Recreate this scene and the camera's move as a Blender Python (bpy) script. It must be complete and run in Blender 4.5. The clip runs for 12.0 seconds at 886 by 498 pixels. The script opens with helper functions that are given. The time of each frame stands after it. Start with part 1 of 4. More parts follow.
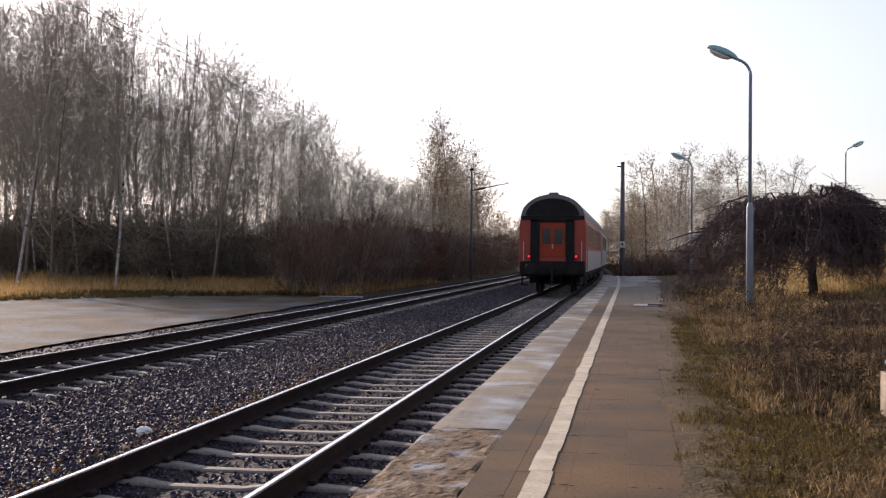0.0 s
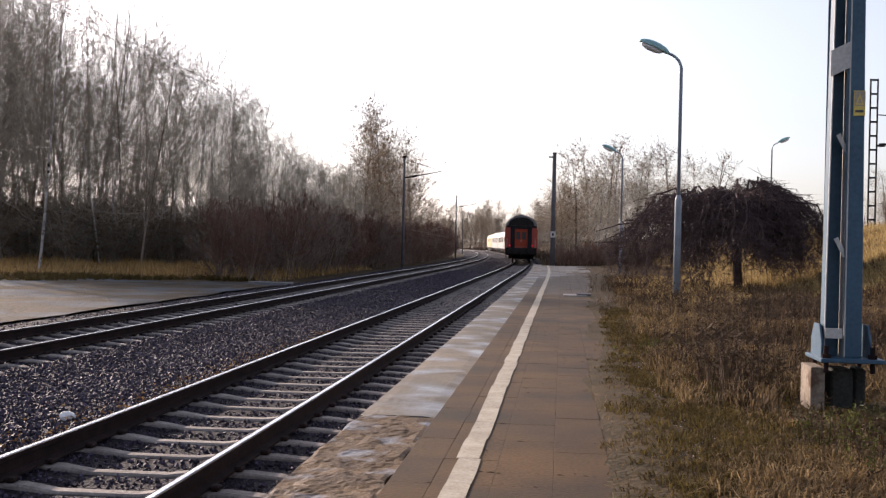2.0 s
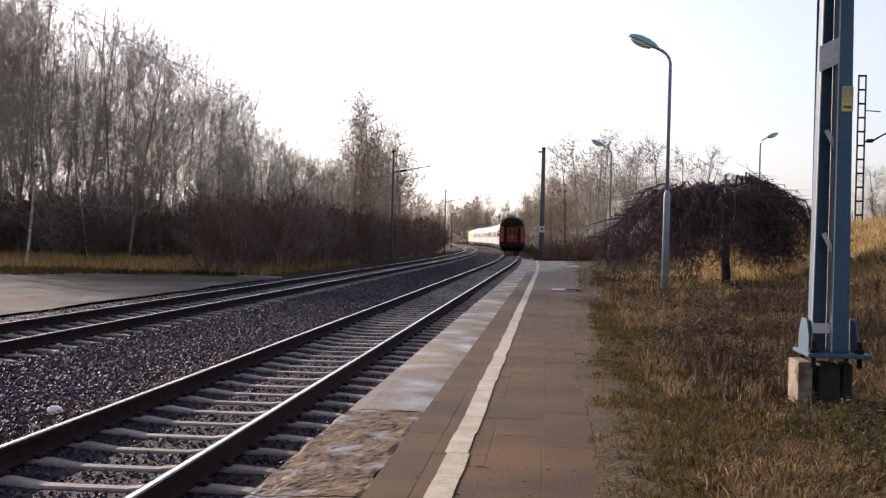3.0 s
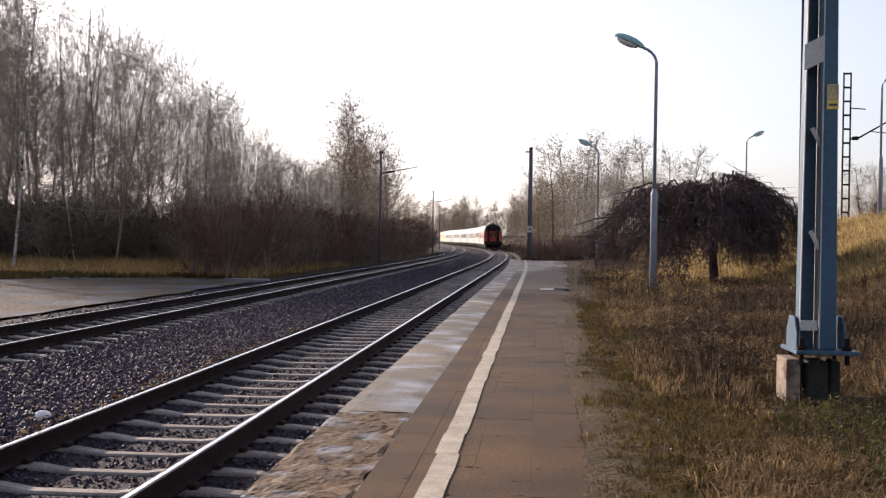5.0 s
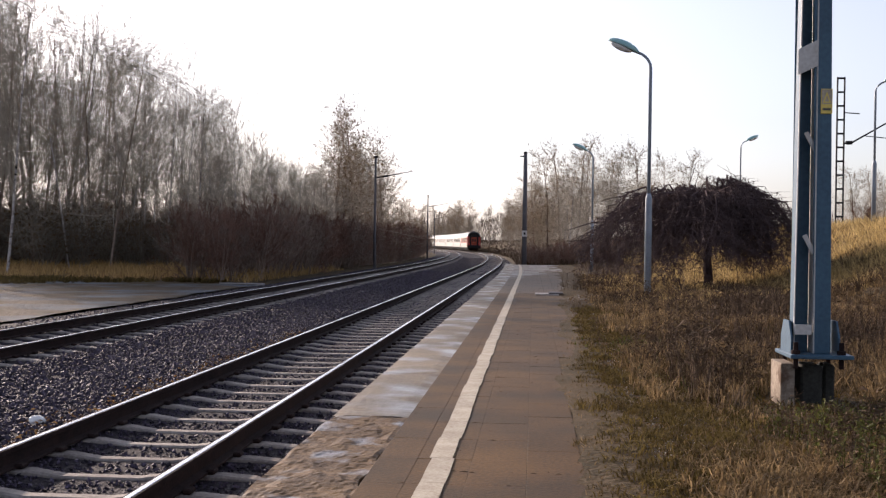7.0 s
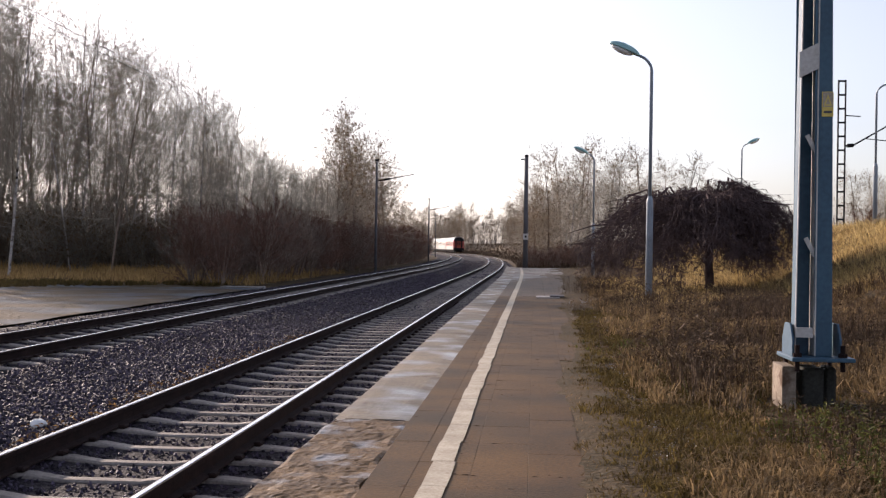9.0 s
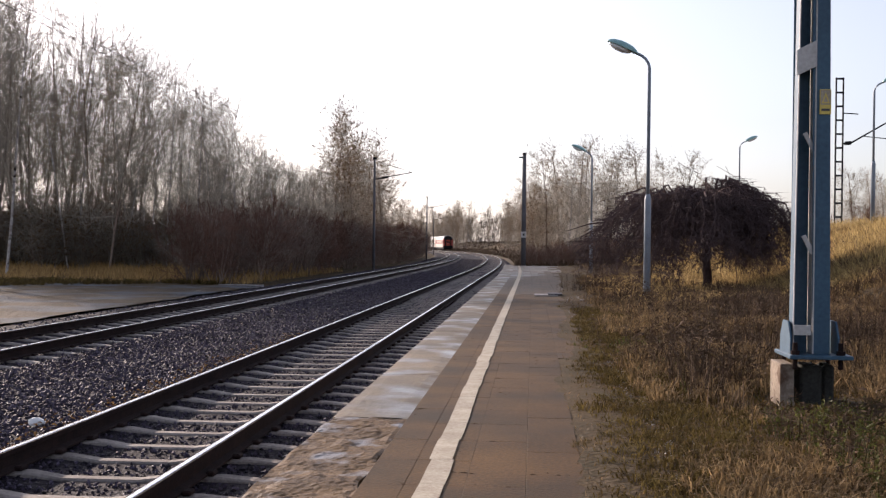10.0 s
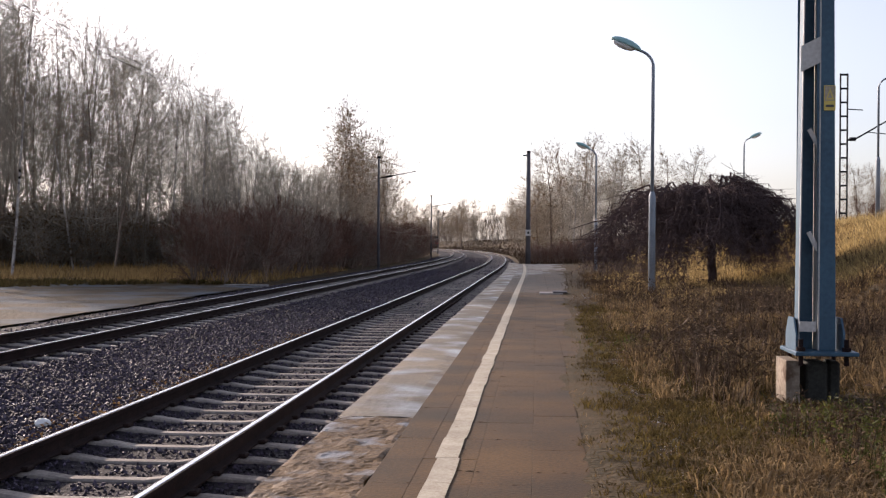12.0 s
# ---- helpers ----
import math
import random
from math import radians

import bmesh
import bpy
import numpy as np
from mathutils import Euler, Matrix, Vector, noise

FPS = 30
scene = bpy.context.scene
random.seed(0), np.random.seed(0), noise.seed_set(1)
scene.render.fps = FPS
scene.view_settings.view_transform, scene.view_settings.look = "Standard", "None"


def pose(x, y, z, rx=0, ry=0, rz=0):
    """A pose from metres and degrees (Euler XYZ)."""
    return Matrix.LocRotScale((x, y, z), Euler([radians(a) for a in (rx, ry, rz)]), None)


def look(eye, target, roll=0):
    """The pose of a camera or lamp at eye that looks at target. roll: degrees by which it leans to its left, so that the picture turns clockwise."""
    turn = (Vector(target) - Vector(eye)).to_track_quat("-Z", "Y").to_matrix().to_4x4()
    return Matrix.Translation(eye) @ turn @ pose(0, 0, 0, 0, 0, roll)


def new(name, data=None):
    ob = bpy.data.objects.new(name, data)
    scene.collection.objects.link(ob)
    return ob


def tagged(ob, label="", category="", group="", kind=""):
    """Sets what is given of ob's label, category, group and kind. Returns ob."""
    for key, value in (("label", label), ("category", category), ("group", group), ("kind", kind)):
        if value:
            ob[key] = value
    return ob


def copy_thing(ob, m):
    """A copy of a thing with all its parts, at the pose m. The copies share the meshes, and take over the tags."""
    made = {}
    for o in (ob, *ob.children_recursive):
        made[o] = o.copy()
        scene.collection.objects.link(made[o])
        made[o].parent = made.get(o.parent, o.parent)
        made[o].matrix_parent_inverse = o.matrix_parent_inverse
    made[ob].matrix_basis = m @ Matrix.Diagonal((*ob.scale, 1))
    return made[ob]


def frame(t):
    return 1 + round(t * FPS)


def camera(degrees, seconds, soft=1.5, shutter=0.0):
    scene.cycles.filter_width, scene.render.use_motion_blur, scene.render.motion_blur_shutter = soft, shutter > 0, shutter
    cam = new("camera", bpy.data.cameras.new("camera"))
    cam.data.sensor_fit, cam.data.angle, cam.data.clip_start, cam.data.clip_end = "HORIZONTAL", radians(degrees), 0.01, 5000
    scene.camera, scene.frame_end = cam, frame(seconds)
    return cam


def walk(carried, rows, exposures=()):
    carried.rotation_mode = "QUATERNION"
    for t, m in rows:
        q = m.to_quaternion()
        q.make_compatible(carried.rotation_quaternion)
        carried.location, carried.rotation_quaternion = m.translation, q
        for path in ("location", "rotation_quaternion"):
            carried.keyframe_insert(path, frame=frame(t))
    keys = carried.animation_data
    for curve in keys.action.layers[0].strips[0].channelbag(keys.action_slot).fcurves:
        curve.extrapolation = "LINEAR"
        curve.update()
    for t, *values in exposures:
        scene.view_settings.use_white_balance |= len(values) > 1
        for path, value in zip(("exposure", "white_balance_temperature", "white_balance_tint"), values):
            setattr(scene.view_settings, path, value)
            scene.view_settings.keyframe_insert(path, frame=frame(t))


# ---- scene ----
PATH = [
    (0.0, 90.298, -0.278, 9.508),
    (0.5, 90.018, -0.418, 7.989),
    (1.0, 89.987, -0.675, 6.629),
    (1.5, 89.686, -1.109, 6.201),
    (2.0, 89.713, -1.207, 6.021),
    (2.5, 89.502, -1.321, 5.700),
    (4.5, 89.434, -0.958, 4.943),
    (5.0, 89.499, -0.811, 4.855),
    (5.5, 89.631, -0.802, 4.812),
    (6.0, 89.717, -0.825, 4.774),
    (6.5, 89.803, -0.801, 4.640),
    (7.0, 89.726, -0.784, 4.584),
    (9.0, 89.883, -0.745, 4.642),
    (9.5, 89.848, -0.798, 4.598),
    (10.0, 89.786, -0.676, 4.543),
    (10.5, 89.783, -0.398, 4.629),
    (11.0, 89.798, -0.563, 4.608),
    (11.5, 89.766, -0.440, 4.698),
    (12.0, 89.716, -0.331, 4.775),
]
EYE = (0.0, 0.0, 1.38)
cam = camera(43.0, 12.0, soft=1.3)
walk(cam, [(t, pose(*EYE, rx, ry, rz)) for t, rx, ry, rz in PATH], [(0.0, 0.76, 6250, 20), (12.0, 0.76, 6250, 20)])

# ---- light ----
SUN_AZ, SUN_EL = 43.0, 19.0          # degrees to the left of the line, and above the horizon
sky_world = bpy.data.worlds.new("sky")
scene.world = sky_world
sky_world.use_nodes = True
wn = sky_world.node_tree
sky = wn.nodes.new("ShaderNodeTexSky")
sky.sky_type, sky.sun_disc = "NISHITA", False
sky.sun_elevation, sky.sun_rotation = radians(SUN_EL), radians(-SUN_AZ)
sky.air_density, sky.dust_density, sky.ozone_density = 1.0, 2.0, 2.0
wn.nodes["Background"].inputs["Strength"].default_value = 0.12
haze = wn.nodes.new("ShaderNodeHueSaturation")       # thin white winter haze
haze.inputs["Saturation"].default_value = 0.5
wn.links.new(sky.outputs["Color"], haze.inputs["Color"])
wn.links.new(haze.outputs["Color"], wn.nodes["Background"].inputs["Color"])
sun = new("sun", bpy.data.lights.new("sun", "SUN"))
sun.data.energy, sun.data.angle, sun.data.color = 4.7, radians(0.6), (1.0, 0.84, 0.66)
a, e = radians(SUN_AZ), radians(SUN_EL)
sun.matrix_basis = look((0, 0, 40), (40 * math.sin(a) * math.cos(e), -40 * math.cos(a) * math.cos(e), 40 - 40 * math.sin(e)))

# ---- materials ----


def material(name, color, other=None, rough=0.8, metal=0.0, scale=6.0, fine=60.0, bump=0.3, depth=0.01, vary=0.0,
             spots=None, spot_scale=2.0, spot_at=0.55, spot_soft=0.08, gloss=None, spec=0.1, island=0.0):
    """Two colours mixed by coarse and fine noise, bump, optional spots, object and island variation."""
    m = bpy.data.materials.new(name)
    m.use_nodes = True
    n, ln = m.node_tree.nodes, m.node_tree.links
    b = n["Principled BSDF"]
    geo = n.new("ShaderNodeNewGeometry")
    big, small = n.new("ShaderNodeTexNoise"), n.new("ShaderNodeTexNoise")
    for tex, s, d in ((big, scale, 4), (small, fine, 3)):
        tex.inputs["Scale"].default_value, tex.inputs["Detail"].default_value = s, d
        ln.new(geo.outputs["Position"], tex.inputs["Vector"])
    add = n.new("ShaderNodeMath")
    add.operation = "ADD"
    ln.new(big.outputs["Fac"], add.inputs[0])
    ln.new(small.outputs["Fac"], add.inputs[1])
    ramp = n.new("ShaderNodeMapRange")
    ramp.inputs["From Min"].default_value, ramp.inputs["From Max"].default_value = 0.72, 1.28
    ln.new(add.outputs[0], ramp.inputs["Value"])
    mix = n.new("ShaderNodeMix")
    mix.data_type = "RGBA"
    mix.inputs["A"].default_value = (*color, 1)
    mix.inputs["B"].default_value = (*(other or [c * 0.6 for c in color]), 1)
    ln.new(ramp.outputs["Result"], mix.inputs["Factor"])
    col = mix.outputs["Result"]
    if spots:
        st, sr, sm = n.new("ShaderNodeTexNoise"), n.new("ShaderNodeMapRange"), n.new("ShaderNodeMix")
        st.inputs["Scale"].default_value, st.inputs["Detail"].default_value = spot_scale, 6
        ln.new(geo.outputs["Position"], st.inputs["Vector"])
        sr.inputs["From Min"].default_value, sr.inputs["From Max"].default_value = spot_at, spot_at + spot_soft
        ln.new(st.outputs["Fac"], sr.inputs["Value"])
        sm.data_type = "RGBA"
        sm.inputs["B"].default_value = (*spots, 1)
        ln.new(col, sm.inputs["A"])
        ln.new(sr.outputs["Result"], sm.inputs["Factor"])
        col = sm.outputs["Result"]
        if gloss is not None:
            gr = n.new("ShaderNodeMapRange")
            gr.inputs["To Min"].default_value, gr.inputs["To Max"].default_value = rough, gloss
            ln.new(sr.outputs["Result"], gr.inputs["Value"])
            ln.new(gr.outputs["Result"], b.inputs["Roughness"])
    if vary or island:
        info = n.new("ShaderNodeObjectInfo")
        vr, hs = n.new("ShaderNodeMapRange"), n.new("ShaderNodeHueSaturation")
        w = island or vary
        vr.inputs["To Min"].default_value, vr.inputs["To Max"].default_value = 1 - w, 1 + w
        ln.new(geo.outputs["Random Per Island"] if island else info.outputs["Random"], vr.inputs["Value"])
        ln.new(vr.outputs["Result"], hs.inputs["Value"])
        ln.new(col, hs.inputs["Color"])
        col = hs.outputs["Color"]
    ln.new(col, b.inputs["Base Color"])
    if not (spots and gloss is not None):
        b.inputs["Roughness"].default_value = rough
    b.inputs["Metallic"].default_value = metal
    b.inputs["Specular IOR Level"].default_value = spec
    if bump:
        bp = n.new("ShaderNodeBump")
        bp.inputs["Strength"].default_value, bp.inputs["Distance"].default_value = bump, depth
        ln.new(add.outputs[0], bp.inputs["Height"])
        ln.new(bp.outputs["Normal"], b.inputs["Normal"])
    return m


def glowing(name, color, strength):
    m = material(name, color, rough=0.3)
    b = m.node_tree.nodes["Principled BSDF"]
    b.inputs["Emission Color"].default_value, b.inputs["Emission Strength"].default_value = (*color, 1), strength
    return m


EARTH = material("earth", (0.085, 0.053, 0.024), (0.034, 0.026, 0.011), scale=1.1, fine=22, bump=0.9, depth=0.03, spots=(0.10, 0.065, 0.034), spot_scale=2.4, spot_at=0.56, spot_soft=0.2)
# Darker than the loose stones: shade and train grime share this colour.
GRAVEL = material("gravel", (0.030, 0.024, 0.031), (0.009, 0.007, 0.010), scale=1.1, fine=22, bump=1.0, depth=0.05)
STONE = material("ballast_stone", (0.080, 0.066, 0.092), (0.022, 0.018, 0.028), rough=0.62, scale=20, fine=90, bump=0.3, island=0.75, spec=0.10)
CONCRETE = material("concrete", (0.34, 0.32, 0.31), (0.20, 0.18, 0.17), rough=0.8, scale=3, fine=40, depth=0.004, vary=0.15)
# Pale spots on both slabs put the sheen of wet concrete into the colour.
SLAB = material("edge_slab_concrete", (0.17, 0.105, 0.05), (0.055, 0.033, 0.018), rough=0.6, scale=3.5, fine=30, bump=0.7, depth=0.015, spots=(0.20, 0.195, 0.20), spot_scale=2.3, spot_at=0.55, spot_soft=0.1, gloss=0.3)
SLAB_PALE = material("pale_slab_concrete", (0.17, 0.128, 0.078), (0.06, 0.042, 0.026), rough=0.7, scale=1.6, fine=18, bump=0.7, depth=0.014, spots=(0.155, 0.155, 0.155), spot_scale=1.3, spot_at=0.48, spot_soft=0.2, gloss=0.3, spec=0.4, vary=0.25)
PAVER = material("paver", (0.115, 0.061, 0.019), (0.042, 0.024, 0.010), rough=0.66, scale=1.2, fine=38, bump=0.5, depth=0.008, vary=0.10, spots=(0.036, 0.023, 0.012), spot_scale=0.75, spot_at=0.46, spot_soft=0.25)
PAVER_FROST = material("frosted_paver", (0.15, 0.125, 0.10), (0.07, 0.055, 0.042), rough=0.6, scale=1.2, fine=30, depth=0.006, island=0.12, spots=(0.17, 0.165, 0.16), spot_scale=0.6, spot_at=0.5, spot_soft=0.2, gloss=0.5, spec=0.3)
PAVER_FAR = material("far_paver", (0.095, 0.058, 0.028), (0.04, 0.026, 0.014), rough=0.58, scale=1.2, fine=30, depth=0.006, island=0.12, spots=(0.04, 0.026, 0.016), spot_scale=1.0, spot_at=0.53, spot_soft=0.2)
LINE = material("line_paint", (0.47, 0.42, 0.34), (0.31, 0.265, 0.20), rough=0.7, scale=5, fine=50, depth=0.003, vary=0.06, spots=(0.22, 0.16, 0.12), spot_scale=9, spot_at=0.64)
RAIL_TOP = material("rail_polished", (0.80, 0.80, 0.82), (0.62, 0.62, 0.64), rough=0.27, metal=1.0, scale=3, fine=30, bump=0.05)
RUST = material("rusty_steel", (0.035, 0.02, 0.017), (0.014, 0.009, 0.009), rough=0.85, scale=5, fine=50)
SLEEPER = material("sleeper_concrete", (0.34, 0.30, 0.265), (0.17, 0.145, 0.13), rough=0.75, scale=4, fine=40, depth=0.005, vary=0.18)
FOOTING = material("stained_footing", (0.30, 0.25, 0.20), (0.15, 0.115, 0.085), rough=0.9, scale=4, fine=30, bump=0.6, depth=0.008, spots=(0.10, 0.065, 0.045), spot_scale=5, spot_at=0.55, spot_soft=0.1)
# Blue spots are frost darkened for shade; brown between them stands for sun streaks.
FROST_SHADE = material("pale_pavement", (0.085, 0.06, 0.036), (0.035, 0.028, 0.02), rough=0.9, scale=0.9, fine=7, bump=1.0, depth=0.06, spots=(0.078, 0.09, 0.105), spot_scale=0.5, spot_at=0.46, spot_soft=0.14)
BARK = material("bark", (0.27, 0.205, 0.16), (0.14, 0.10, 0.08), rough=0.9, scale=5, fine=30, depth=0.02, vary=0.25)
BIRCH = material("birch_bark", (0.50, 0.46, 0.43), (0.16, 0.13, 0.12), rough=0.8, scale=3, fine=14, vary=0.25, spots=(0.04, 0.035, 0.03), spot_scale=3.5, spot_at=0.57)
TWIG = material("twig", (0.42, 0.365, 0.285), (0.27, 0.225, 0.175), rough=0.85, scale=0.6, fine=8, bump=0, vary=0.25)
RED_TWIG = material("red_twig", (0.22, 0.125, 0.09), (0.12, 0.07, 0.053), rough=0.85, scale=0.6, fine=8, bump=0, vary=0.25)
LEAF = material("dry_leaf", (0.17, 0.11, 0.05), (0.09, 0.05, 0.025), rough=0.7, scale=2, fine=20, bump=0, island=0.4)
DARK_TWIG = material("weeping_twig", (0.11, 0.076, 0.072), (0.06, 0.042, 0.042), rough=0.85, scale=0.6, fine=8, bump=0)
# Paler version of the dry grass; sunshine before the wood is in its colour.
LIT_STRAW = material("lit_straw", (0.52, 0.34, 0.14), (0.26, 0.16, 0.065), rough=0.8, scale=0.4, fine=5, bump=0, island=0.4)
GRIT = material("pale_grit", (0.36, 0.34, 0.33), (0.20, 0.18, 0.17), rough=0.6, scale=5, fine=60, bump=0, island=0.5, spec=0.3)
MOSS = material("moss_grass", (0.125, 0.094, 0.03), (0.06, 0.04, 0.015), rough=0.8, scale=1.2, fine=9, bump=0, island=0.5)
DEAD = material("dead_weed", (0.12, 0.078, 0.048), (0.055, 0.037, 0.025), rough=0.8, scale=1.2, fine=9, bump=0, island=0.5)
DARK_BLOCK = material("dark_footing", (0.055, 0.055, 0.048), (0.028, 0.027, 0.024), rough=0.9, scale=4, fine=40)
GRASS = material("dry_grass", (0.27, 0.185, 0.092), (0.075, 0.052, 0.029), rough=0.7, scale=0.7, fine=7, bump=0, island=0.55)
# Bright copy of the dry grass: low sun on the bank is coloured in.
SUNLIT_GRASS = material("golden_grass", (0.58, 0.43, 0.19), (0.26, 0.175, 0.07), rough=0.7, scale=0.3, fine=4, bump=0, island=0.4)
BRAMBLE = material("dark_bramble", (0.27, 0.235, 0.185), (0.15, 0.125, 0.10), rough=0.85, scale=0.8, fine=7, bump=0, vary=0.3)
GREEN = material("green_weed", (0.10, 0.105, 0.03), (0.055, 0.06, 0.018), rough=0.6, scale=2, fine=20, bump=0, island=0.4)
BLUE = material("blue_paint", (0.045, 0.108, 0.165), (0.027, 0.068, 0.112), rough=0.5, spec=0.4, scale=2, fine=25, depth=0.003, spots=(0.14, 0.09, 0.06), spot_scale=5, spot_at=0.68)
GREY_PAINT = material("pale_paint", (0.55, 0.54, 0.52), (0.40, 0.38, 0.36), rough=0.55, scale=3, fine=30, depth=0.003)
POST = material("lamp_post_paint", (0.27, 0.31, 0.36), (0.19, 0.22, 0.26), rough=0.5, spec=0.4, scale=2, fine=30, depth=0.003)
TEAL = material("lamp_hood", (0.30, 0.50, 0.50), (0.22, 0.40, 0.41), rough=0.45, spec=0.5, scale=3, fine=20, bump=0.1)
LENS = material("lamp_bowl", (0.80, 0.80, 0.78), (0.65, 0.65, 0.63), rough=0.35, scale=3, fine=20, bump=0.1)
YELLOW = material("warning_yellow", (0.70, 0.56, 0.16), (0.58, 0.45, 0.13), rough=0.5, scale=5, fine=30, bump=0.1)
BLACK = material("black_paint", (0.02, 0.02, 0.022), (0.012, 0.012, 0.013), rough=0.6, scale=3, fine=30)
TIMBER = material("weathered_pole", (0.15, 0.145, 0.155), (0.09, 0.085, 0.09), rough=0.85, scale=3, fine=30)
RED = material("red_coach_paint", (0.38, 0.052, 0.028), (0.29, 0.04, 0.023), rough=0.42, spec=0.4, scale=0.8, fine=14, depth=0.003)
ORANGE = material("orange_door_paint", (0.36, 0.058, 0.026), (0.26, 0.044, 0.022), rough=0.45, scale=1, fine=14, depth=0.003)
WHITE = material("white_coach_paint", (0.42, 0.41, 0.39), (0.31, 0.30, 0.28), rough=0.4, spec=0.4, scale=0.8, fine=12, depth=0.003)
CREAM = material("cream_paint", (0.60, 0.49, 0.26), (0.5, 0.4, 0.22), rough=0.45, scale=0.8, fine=12, depth=0.003)
ROOF = material("roof_grey", (0.17, 0.165, 0.17), (0.10, 0.10, 0.105), rough=0.5, spec=0.4, scale=1.5, fine=20)
DARK_GEAR = material("underframe", (0.03, 0.026, 0.025), (0.015, 0.013, 0.013), rough=0.8, scale=3, fine=30)
GLASS = material("coach_glass", (0.03, 0.035, 0.04), (0.02, 0.025, 0.03), rough=0.08, spec=0.5, scale=1, fine=5, bump=0)
TAIL = glowing("tail_lamp_red", (1.0, 0.03, 0.05), 0.55)
for leafy in (GRASS, SUNLIT_GRASS, MOSS, LIT_STRAW, GREEN, LEAF):       # thin blades let the low sun through
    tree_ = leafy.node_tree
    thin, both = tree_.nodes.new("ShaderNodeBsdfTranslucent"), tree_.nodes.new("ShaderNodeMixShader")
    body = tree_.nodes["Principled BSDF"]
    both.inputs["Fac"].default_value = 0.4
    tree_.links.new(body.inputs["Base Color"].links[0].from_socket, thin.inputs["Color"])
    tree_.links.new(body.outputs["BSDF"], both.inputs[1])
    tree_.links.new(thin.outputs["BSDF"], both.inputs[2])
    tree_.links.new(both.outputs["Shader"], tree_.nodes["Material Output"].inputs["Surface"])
HAZEWOOD = material("distant_wood", (0.15, 0.13, 0.125), (0.09, 0.075, 0.07), rough=1.0, scale=0.3, fine=2, bump=1, depth=0.6)

# ---- builders ----
rng = np.random.default_rng(7)


def mesh_of(name, verts, faces, mat, smooth=False):
    me = bpy.data.meshes.new(name)
    me.from_pydata(verts, [], faces)
    me.materials.append(mat)
    if smooth:
        me.polygons.foreach_set("use_smooth", [True] * len(me.polygons))
    me.update()
    return me


def part(name, bm, mat, parent, label="", smooth=False):
    """One mesh object from a bmesh or a mesh, under a thing or a part."""
    if isinstance(bm, bmesh.types.BMesh):
        bmesh.ops.recalc_face_normals(bm, faces=bm.faces)
        me = bpy.data.meshes.new(name)
        bm.to_mesh(me)
        bm.free()
        me.materials.append(mat)
        if smooth:
            me.polygons.foreach_set("use_smooth", [True] * len(me.polygons))
    else:
        me = bm
    ob = new(name, me)
    if parent is not None:
        ob.parent = parent
    return tagged(ob, label)


def box(bm, x0, x1, y0, y1, z0, z1, bevel=0.0):
    r = bmesh.ops.create_cube(bm, size=1)
    for v in r["verts"]:
        v.co = (x0 + (v.co.x + 0.5) * (x1 - x0), y0 + (v.co.y + 0.5) * (y1 - y0), z0 + (v.co.z + 0.5) * (z1 - z0))
    if bevel:
        es = list({ed for v in r["verts"] for ed in v.link_edges})
        bmesh.ops.bevel(bm, geom=es, offset=bevel, segments=1, affect="EDGES")
    return bm


def boxes(*list_of, bevel=0.0):
    bm = bmesh.new()
    for b in list_of:
        box(bm, *b, bevel=bevel)
    return bm


def tube(points, radii, sides=8, bm=None, caps=True):
    """A tube along points, with a radius at each."""
    bm = bm or bmesh.new()
    rings = []
    pts = [Vector(p) for p in points]
    for i, p in enumerate(pts):
        d = (pts[min(i + 1, len(pts) - 1)] - pts[max(i - 1, 0)]).normalized()
        up = Vector((0, 0, 1)) if abs(d.z) < 0.9 else Vector((1, 0, 0))
        u = d.cross(up).normalized()
        w = d.cross(u)
        rings.append([bm.verts.new(p + (u * math.cos(k * 2 * math.pi / sides) + w * math.sin(k * 2 * math.pi / sides)) * radii[i]) for k in range(sides)])
    for r0, r1 in zip(rings, rings[1:]):
        for k in range(sides):
            bm.faces.new((r0[k], r0[(k + 1) % sides], r1[(k + 1) % sides], r1[k]))
    if caps:
        bm.faces.new(rings[0][::-1])
        bm.faces.new(rings[-1])
    return bm


def thing(name, label, category, group="", kind="", at=(0, 0, 0)):
    ob = new(name)
    ob.location = at
    return tagged(ob, label, category, group, kind)


BEND_AT, RADIUS = 72.0, 1440.0


def off(s):
    """How far the line has bent to the left at s metres along it."""
    return -max(0.0, s - BEND_AT) ** 2 / (2 * RADIUS)


def heading(s):
    return math.degrees(math.atan(max(0.0, s - BEND_AT) / RADIUS))


RAIL_Z = -0.24
NEAR_U, FAR_U = -3.27, -8.5
SLEEPER_AT, SLEEPER_STEP = -5.56, 0.70


def ground_z(x, y):
    u = x - off(y)
    def ramp(a0, b0):
        k = min(1.0, max(0.0, (u - a0) / (b0 - a0)))
        return k * k * (3 - 2 * k)
    if u < -1.2:
        z = -0.66 + 0.2 * (1 - ramp(-12.6, -11.4))
        if u < -30:
            z += 0.012 * (-30 - u) if u > -120 else 1.08
    else:
        z = -0.035 + 0.035 * ramp(0.2, 1.0) + 0.12 * ramp(1.5, 5) + 2.15 * ramp(5.5, 13.5)
        z -= 0.35 * min(1, max(0, (y - 78) / 8)) * (1 - ramp(1.5, 6))
    return z + (0.05 * noise.noise((x * 0.35, y * 0.35, 3)) if u > 1.2 or u < -14 else 0)

# ---- ground and line ----


